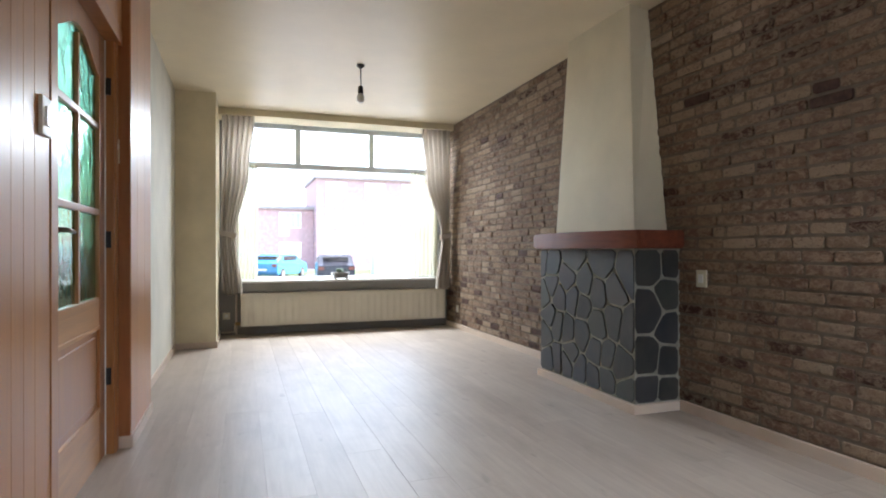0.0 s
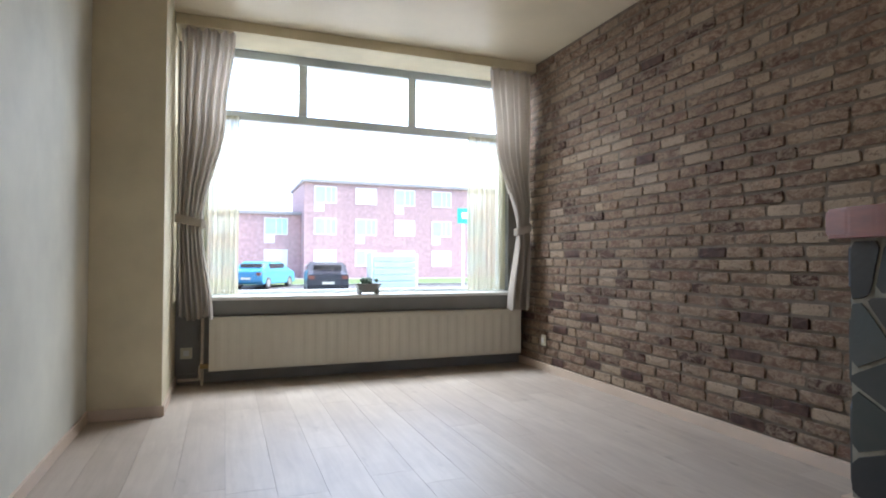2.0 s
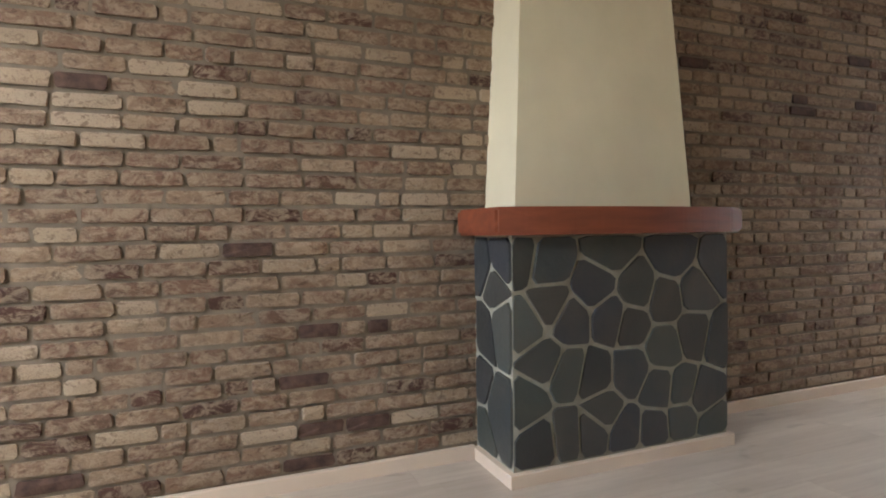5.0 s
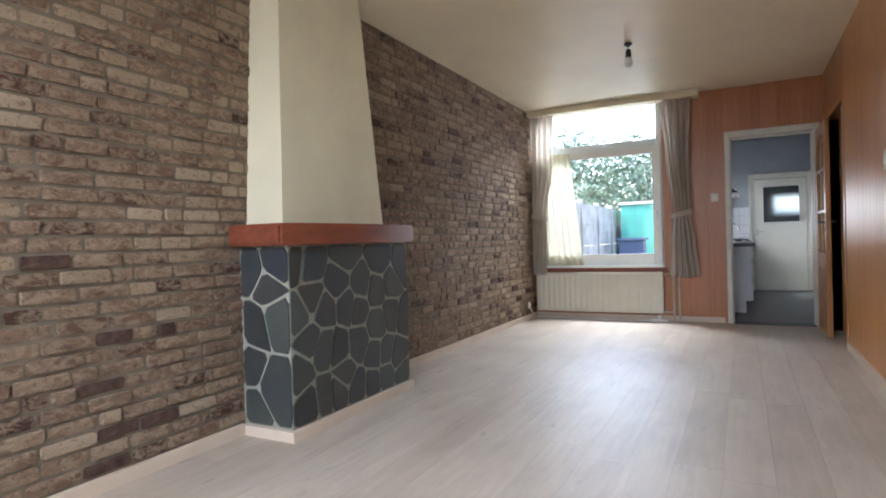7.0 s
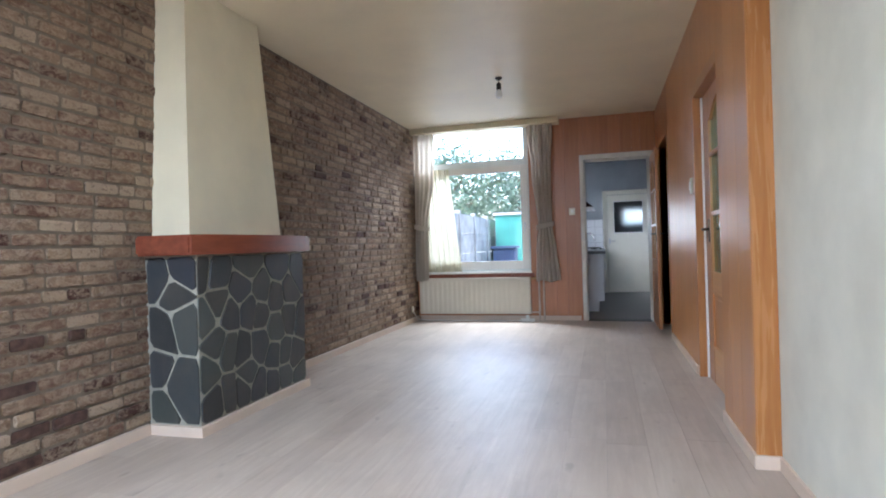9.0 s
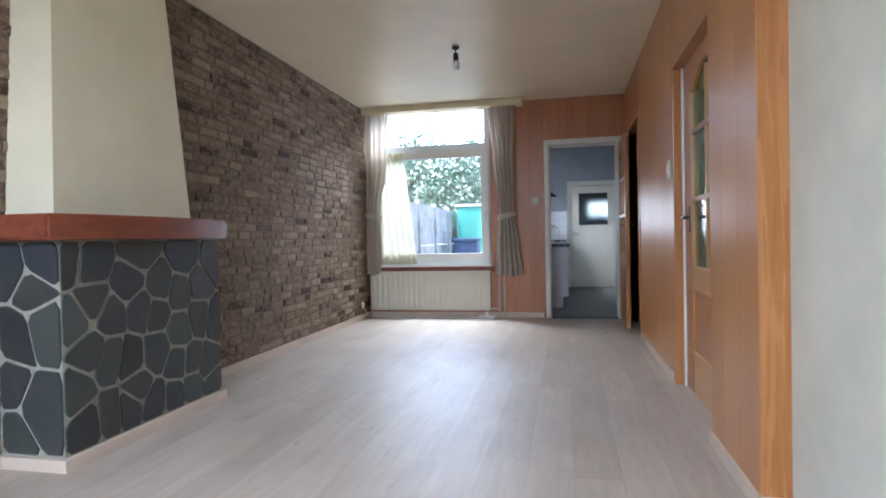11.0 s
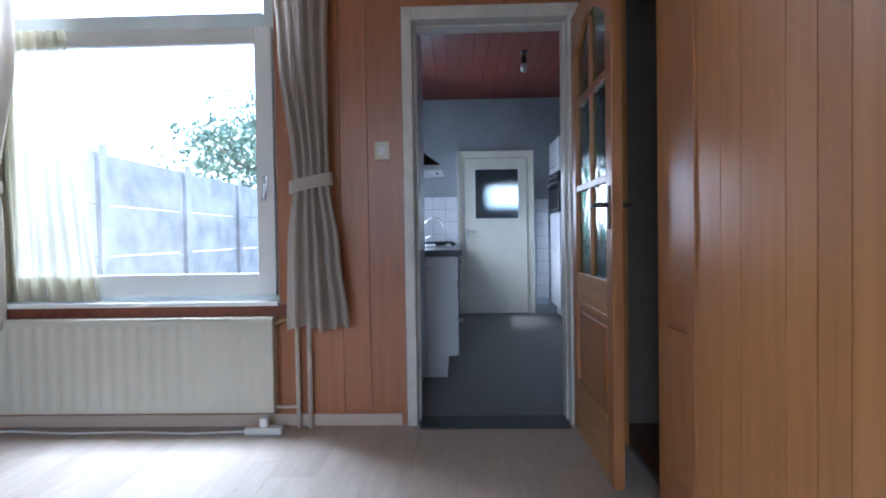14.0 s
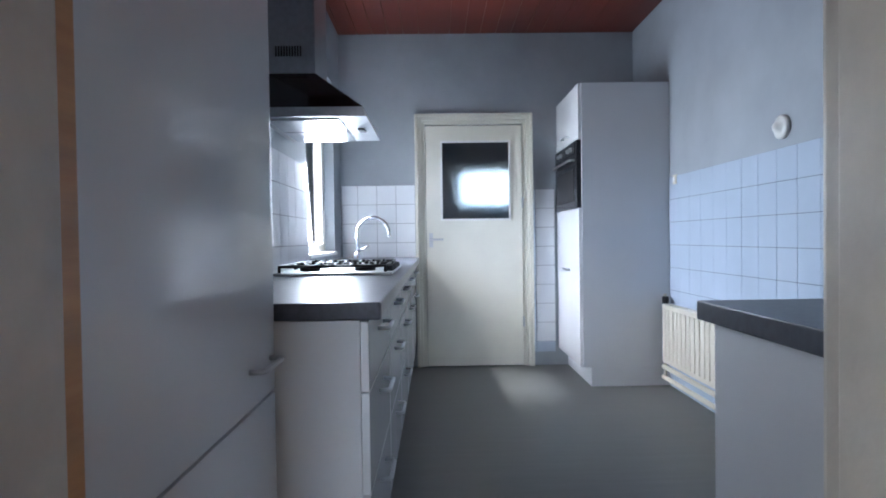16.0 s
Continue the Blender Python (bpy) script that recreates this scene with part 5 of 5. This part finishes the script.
# planter on the front sill
pl = thing("planter_bowl", (1.34, 6.82, 0.63), "dark oval footed bowl with small succulents on the window sill", "plant pot")
bm = turned([(0.05, 0.015), (0.085, 0.03), (0.105, 0.07), (0.115, 0.085), (0.105, 0.085), (0.09, 0.06)], (0, 0, 0), 20)
for v in bm.verts:
    v.co.y *= 0.6
    v.co += Vector((1.34, 6.82, 0.63))
sub("bowl", bm, M_GREYP, pl, "dark glazed oval bowl", True)
bm = bmesh.new()
for sx in (-0.07, 0.07):
    for sy in (-0.03, 0.03):
        add_box(bm, (1.34 + sx - 0.012, 6.82 + sy - 0.01, 0.63), (1.34 + sx + 0.012, 6.82 + sy + 0.01, 0.67), 0.003)
sub("foot", bm, M_GREYP, pl, "short feet")
bm = bmesh.new()
rnd = random.Random(5)
for k in range(16):
    a, r = rnd.uniform(0, 6.28), rnd.uniform(0, 0.08)
    c = (1.34 + r * math.cos(a), 6.82 + r * 0.5 * math.sin(a), 0.715)
    bmesh.ops.create_icosphere(bm, subdivisions=1, radius=rnd.uniform(0.012, 0.026), matrix=Matrix.Translation((c[0], c[1], c[2] + rnd.uniform(0, 0.025))) @ Matrix.Diagonal((1, 1, rnd.uniform(0.8, 1.5), 1)))
sub("plants", bm, M_LEAF, pl, "small dark green succulents", True)


# ---- pieces: floor planks ----
rnd = random.Random(11)
pw, plen, gap = 0.19, 1.29, 0.0005
shared = {}


def piece(name, key, lo, hi, material, parent, chamfer=0.0015):
    """A piece at its place, sharing its mesh with pieces of one size."""
    size = tuple(round(b - a, 3) for a, b in zip(lo, hi))
    k = (name, key, size)
    if k not in shared:
        bm = boxes(((0, 0, 0), size))
        me = bpy.data.meshes.new(name)
        bm.to_mesh(me)
        bm.free()
        me.materials.append(material)
        shared[k] = me
    ob = new(name, shared[k])
    ob.parent = parent
    ob.location = lo
    return ob


col = 0
x = XS - 0.1
while x < XB:
    y = YB - rnd.uniform(0.0, plen)
    while y < YF:
        a, b = max(y, YB), min(y + plen, YF)
        if b - a > 0.05:
            piece("plank", "f", (x + gap, a + gap, -0.0139), (min(x + pw, XB + 0.011) - gap, b - gap, 0.0), M_FLOOR, floor)
        y += plen
    x += pw

# ---- pieces: panelling boards ----
side_wall = bpy.data.objects["wall_side"]
end_wall = bpy.data.objects["wall_end"]


def boards_y(x_face, ya, yb, za, zb, parent, mat, widths, seed):
    r = random.Random(seed)
    y = ya
    while y < yb - 0.01:
        w = r.choice(widths)
        e = min(y + w, yb)
        if yb - e < 0.04:
            e = yb
        piece("board", "s", (x_face - 0.015, y + 0.0015, za), (x_face, e - 0.0015, zb), mat, parent)
        y = e


def boards_x(y_face, xa, xb, za, zb, parent, mat, widths, seed):
    r = random.Random(seed)
    x = xa
    while x < xb - 0.01:
        w = r.choice(widths)
        e = min(x + w, xb)
        if xb - e < 0.04:
            e = xb
        piece("board", "e", (x + 0.0015, y_face - 0.015, za), (e - 0.0015, y_face, zb), mat, parent)
        x = e


W1 = (0.10, 0.14, 0.18, 0.09)
boards_y(XS, 0.242, 1.868, 0.0, H, side_wall, M_PANEL, W1, 1)
boards_y(XS, 1.868, 3.005, 2.082, H, side_wall, M_PANEL, W1, 2)
boards_y(XS, -0.852, 0.242, 2.132, H, side_wall, M_PANELR, W1, 3)
boards_y(XS, YB, -0.852, 0.0, H, side_wall, M_PANELR, W1, 4)
boards_x(YB, 0.544, 1.19, 0.0, H, end_wall, M_PANELR, (0.10, 0.14, 0.18), 5)
boards_x(YB, XS, 0.552, 2.102, H, end_wall, M_PANELR, (0.10, 0.14, 0.18), 6)
boards_x(YB, 1.19, XB, 0.0, 0.565, end_wall, M_PANELR, (0.14, 0.18), 7)
# the panelled box beside the hall door
bx = boxes(((-0.50, 3.015, 0), (-0.34, 3.68, H)), bevel=0.002)
box = structure("panelled_box", bx, M_PANEL, "boxed-in duct clad in varnished boards")
for a, b in ((3.016, 3.21), (3.21, 3.44), (3.44, 3.679)):
    piece("board", "b", (-0.3399, a + 0.001, 0.06), (-0.337, b - 0.001, H - 0.001), M_PANEL, box)
piece("board", "c", (-0.50, 3.0105, 0.06), (-0.341, 3.0149, H - 0.001), M_PANELR, box)
piece("board", "d", (-0.434, 3.6801, 0.06), (-0.341, 3.684, H - 0.001), M_PANELO, box)


# ---- pieces: kitchen tiles ----
def tiles(wall, axis, fixed, a0, a1, z0, z1, mat, sgn, size=0.15):
    """Square wall tiles; axis: along which they run; sgn: which way they face."""
    par = bpy.data.objects[wall]
    back = 0.004
    if axis == "y":
        lo, hi = (min(fixed, fixed + sgn * back), a0, z0), (max(fixed, fixed + sgn * back), a1, z1)
    else:
        lo, hi = (a0, min(fixed, fixed + sgn * back), z0), (a1, max(fixed, fixed + sgn * back), z1)
    gr = part("grout", boxes((lo, hi)), M_GROUT, par, "grey grout")
    z = z1
    while z > z0 + 0.01:
        zb = max(z - size, z0)
        a = a0
        while a < a1 - 0.01:
            e = min(a + size, a1)
            f0, f1 = sorted((fixed + sgn * back, fixed + sgn * 0.008))
            if axis == "y":
                piece("tile", wall, (f0, a + 0.0015, zb + 0.0015), (f1, e - 0.0015, z - 0.0015), mat, par)
            else:
                piece("tile", wall, (a + 0.0015, f0, zb + 0.0015), (e - 0.0015, f1, z - 0.0015), mat, par)
            a = e
        z = zb


tiles("kitchen_wall_back", "x", KY, 0.277, KX1 - 0.008, 0.863, 1.43, M_TILEW, 1)
tiles("kitchen_wall_back", "x", KY, -0.82, -0.65, 0.10, 1.385, M_TILEB, 1)
tiles("kitchen_wall_window", "y", KX1, -3.985, -2.01, 0.863, 1.43, M_TILEW, -1)
tiles("kitchen_wall_right", "y", KX0, -4.475, -1.95, 0.0, 1.395, M_TILEB, 1)

# ---- pieces: slate of the fireplace ----
FRONT = [(3.74, 0.91), (3.607, 0.884), (3.309, 0.933), (3.381, 0.782), (2.959, 0.9), (3.162, 0.748), (3.007, 0.697), (2.827, 0.73), (2.701, 0.841), (3.705, 0.631), (3.629, 0.489), (3.508, 0.639),
         (3.30, 0.64), (3.193, 0.61), (3.2, 0.40), (3.008, 0.49), (2.844, 0.54), (2.68, 0.502), (3.515, 0.431), (3.385, 0.40), (3.722, 0.33), (3.646, 0.149), (3.525, 0.165), (3.4, 0.17), (3.219, 0.144),
         (3.342, 0.246), (3.04, 0.306), (2.911, 0.291), (2.777, 0.249), (3.072, 0.135), (2.911, 0.15), (2.72, 0.116), (3.601, 0.702)]
SIDE_W = [(2.67, 0.86), (2.50, 0.90), (2.56, 0.785), (2.66, 0.58), (2.49, 0.62), (2.715, 0.36), (2.52, 0.26), (2.70, 0.14)]
SIDE_K = [(2.526, 0.891), (2.69, 0.90), (2.51, 0.62), (2.67, 0.714), (2.50, 0.32), (2.69, 0.504), (2.665, 0.296), (2.503, 0.138), (2.66, 0.122)]


def clip_cell(poly, px_, qx):
    """Keep the part of poly that lies nearer to px_ than to qx."""
    out = []
    mx, my = (px_[0] + qx[0]) / 2, (px_[1] + qx[1]) / 2
    nx_, ny_ = qx[0] - px_[0], qx[1] - px_[1]
    f = [(p[0] - mx) * nx_ + (p[1] - my) * ny_ for p in poly]
    for k in range(len(poly)):
        a, b, fa, fb = poly[k], poly[(k + 1) % len(poly)], f[k], f[(k + 1) % len(poly)]
        if fa <= 0:
            out.append(a)
        if (fa < 0 < fb) or (fb < 0 < fa):
            u = fa / (fa - fb)
            out.append((a[0] + (b[0] - a[0]) * u, a[1] + (b[1] - a[1]) * u))
    return out


def inset(poly, d):
    """Move every side of a convex outline inwards by d, then round the corners a little."""
    area = sum(a[0] * b[1] - b[0] * a[1] for a, b in zip(poly, poly[1:] + poly[:1]))
    if area < 0:
        poly = poly[::-1]
    res = [(p[0], p[1]) for p in poly]
    for a, b in zip(poly, poly[1:] + poly[:1]):
        ex, ey = b[0] - a[0], b[1] - a[1]
        ln = math.hypot(ex, ey)
        if ln < 1e-6:
            continue
        nx_, ny_ = -ey / ln, ex / ln
        out = []
        f = [(p[0] - a[0] - nx_ * d) * nx_ + (p[1] - a[1] - ny_ * d) * ny_ for p in res]
        for k in range(len(res)):
            p, q, fp, fq = res[k], res[(k + 1) % len(res)], f[k], f[(k + 1) % len(res)]
            if fp >= 0:
                out.append(p)
            if (fp < 0 < fq) or (fq < 0 < fp):
                u = fp / (fp - fq)
                out.append((p[0] + (q[0] - p[0]) * u, p[1] + (q[1] - p[1]) * u))
        res = out
        if len(res) < 3:
            return []
    soft = []
    for k in range(len(res)):
        a, b = res[k], res[(k + 1) % len(res)]
        soft.append((a[0] + (b[0] - a[0]) * 0.14, a[1] + (b[1] - a[1]) * 0.14))
        soft.append((a[0] + (b[0] - a[0]) * 0.86, a[1] + (b[1] - a[1]) * 0.86))
    return soft


def stones(seeds, u0, u1, v0, v1, place, parent, seed):
    r = random.Random(seed)
    for s in seeds:
        poly = [(u0, v0), (u1, v0), (u1, v1), (u0, v1)]
        for q in seeds:
            if q != s:
                poly = clip_cell(poly, s, q)
        poly = inset(poly, 0.0065) if len(poly) > 2 else []
        if len(poly) < 3:
            continue
        bm = bmesh.new()
        cx = sum(p[0] for p in poly) / len(poly)
        cy = sum(p[1] for p in poly) / len(poly)
        d = 0.012 + r.uniform(0, 0.006)
        lo = [bm.verts.new(place(p[0], p[1], 0.0)) for p in poly]
        hi = [bm.verts.new(place(cx + (p[0] - cx) * 0.965, cy + (p[1] - cy) * 0.965, d)) for p in poly]
        bm.faces.new(hi)
        for k in range(len(poly)):
            bm.faces.new((lo[k], lo[(k + 1) % len(poly)], hi[(k + 1) % len(poly)], hi[k]))
        sub("stone", bm, M_STONE, parent)


stones(FRONT, fy0, fy1, 0.056, fz, lambda u, v, d: (fx + 0.012 - d, u, v), core, 1)
stones(SIDE_W, fx, XB, 0.056, fz, lambda u, v, d: (u, fy1 - 0.012 + d, v), core, 2)
stones(SIDE_K, fx, XB, 0.056, fz, lambda u, v, d: (u, fy0 + 0.012 - d, v), core, 3)

# ---- pieces: bricks ----
brick_wall = bpy.data.objects["wall_brick"]
rnd = random.Random(21)
COURSE, BL, BJ = 0.066, 0.212, 0.011


def brick_shape(w, h, r):
    """A worn brick face: eight front corners, slightly askew, and its four sides."""
    j = lambda s=0.005: r.uniform(-s, s)
    c = 0.008
    back = [(0, 0), (w, 0), (w, h), (0, h)]
    frontp = [(c, 0.0), (w - c, 0.0), (w, c), (w, h - c), (w - c, h), (c, h), (0, h - c), (0, c)]
    fr_ = [(p[0] * 0.985 + w * 0.0075 + j(), p[1] * 0.95 + h * 0.025 + j(0.003), -0.005 - r.uniform(0, 0.005)) for p in frontp]
    mid_ = (w / 2 + j(0.03), h / 2 + j(0.008), -0.009 - r.uniform(0, 0.005))
    bk = [(p[0], p[1], 0.006) for p in frontp]
    return fr_, mid_, bk


variants = []
for k in range(14):
    wv = (BL - BJ) * (1.0, 1.0, 0.97, 1.03, 0.9, 1.0, 0.84, 1.05, 0.95, 0.78)[k] if k < 10 else (BL - BJ) * (0.48, 0.5, 0.6, 0.44)[k - 10]
    variants.append((wv, brick_shape(wv, COURSE - 0.014, rnd)))
v_mesh, v_dark = [], []
for wv, (f8, mid_, b8) in variants:
    me = bpy.data.meshes.new("brick")
    vs = [(p[2], -p[0], p[1]) for p in f8] + [(mid_[2], -mid_[0], mid_[1])] + [(p[2], -p[0], p[1]) for p in b8]
    fs = [(k, (k + 1) % 8, 8) for k in range(8)] + [(k, 9 + k, 9 + (k + 1) % 8, (k + 1) % 8) for k in range(8)]
    me.from_pydata(vs, [], fs)
    me.materials.append(M_BRICK)
    v_mesh.append(me)
    dk = me.copy()
    dk.materials[0] = M_BRICKD
    v_dark.append(dk)
jv, jf, jm, npart = [], [], [], 0
rows = int(H / COURSE) + 1
for c in range(rows):
    z = 0.004 + c * COURSE
    y = YF + 0.06 - (0.0 if c % 2 else BL / 2) - rnd.uniform(0, 0.03)
    while y > YB:
        k = 10 + rnd.randrange(4) if rnd.random() < 0.22 else rnd.randrange(10)
        wv, (f8, mid_, b8) = variants[k]
        top_cut = z + COURSE - BJ > H
        hidden = fy0 + 0.05 < y - wv and y < fy1 - 0.05 and z < 0.9
        if not top_cut and not hidden and y - wv > YB - 0.05:
            dx = rnd.uniform(-0.005, 0.006)
            dark = rnd.random() < (0.12 if z < 0.6 else 0.01)
            if 3.85 < y < 5.75 and 0.06 < z < 2.0 and npart < 300:
                ob = new("brick", v_dark[k] if dark else v_mesh[k])
                ob.parent = brick_wall
                ob.location = (XB + 0.012 + dx, y, z)
                npart += 1
            else:
                i = len(jv)
                jm += [1 if dark else 0] * 16
                jv += [(XB + 0.012 + dx + p[2], y - p[0], z + p[1]) for p in f8] + [(XB + 0.012 + dx + mid_[2], y - mid_[0], z + mid_[1])] + [(XB + 0.012 + p[2], y - p[0], z + p[1]) for p in b8]
                jf += [(i + q, i + (q + 1) % 8, i + 8) for q in range(8)] + [(i + q, i + 9 + q, i + 9 + (q + 1) % 8, i + (q + 1) % 8) for q in range(8)]
        y -= wv + BJ
me = bpy.data.meshes.new("bricks")
me.from_pydata(jv, [], jf)
me.materials.append(M_BRICKJ)
me.materials.append(M_BRICKD)
me.polygons.foreach_set("material_index", jm)
ob = new("bricks", me)
ob.parent = brick_wall
tagged(ob, "reclaimed beige and brown bricks", "", "", "stuff")
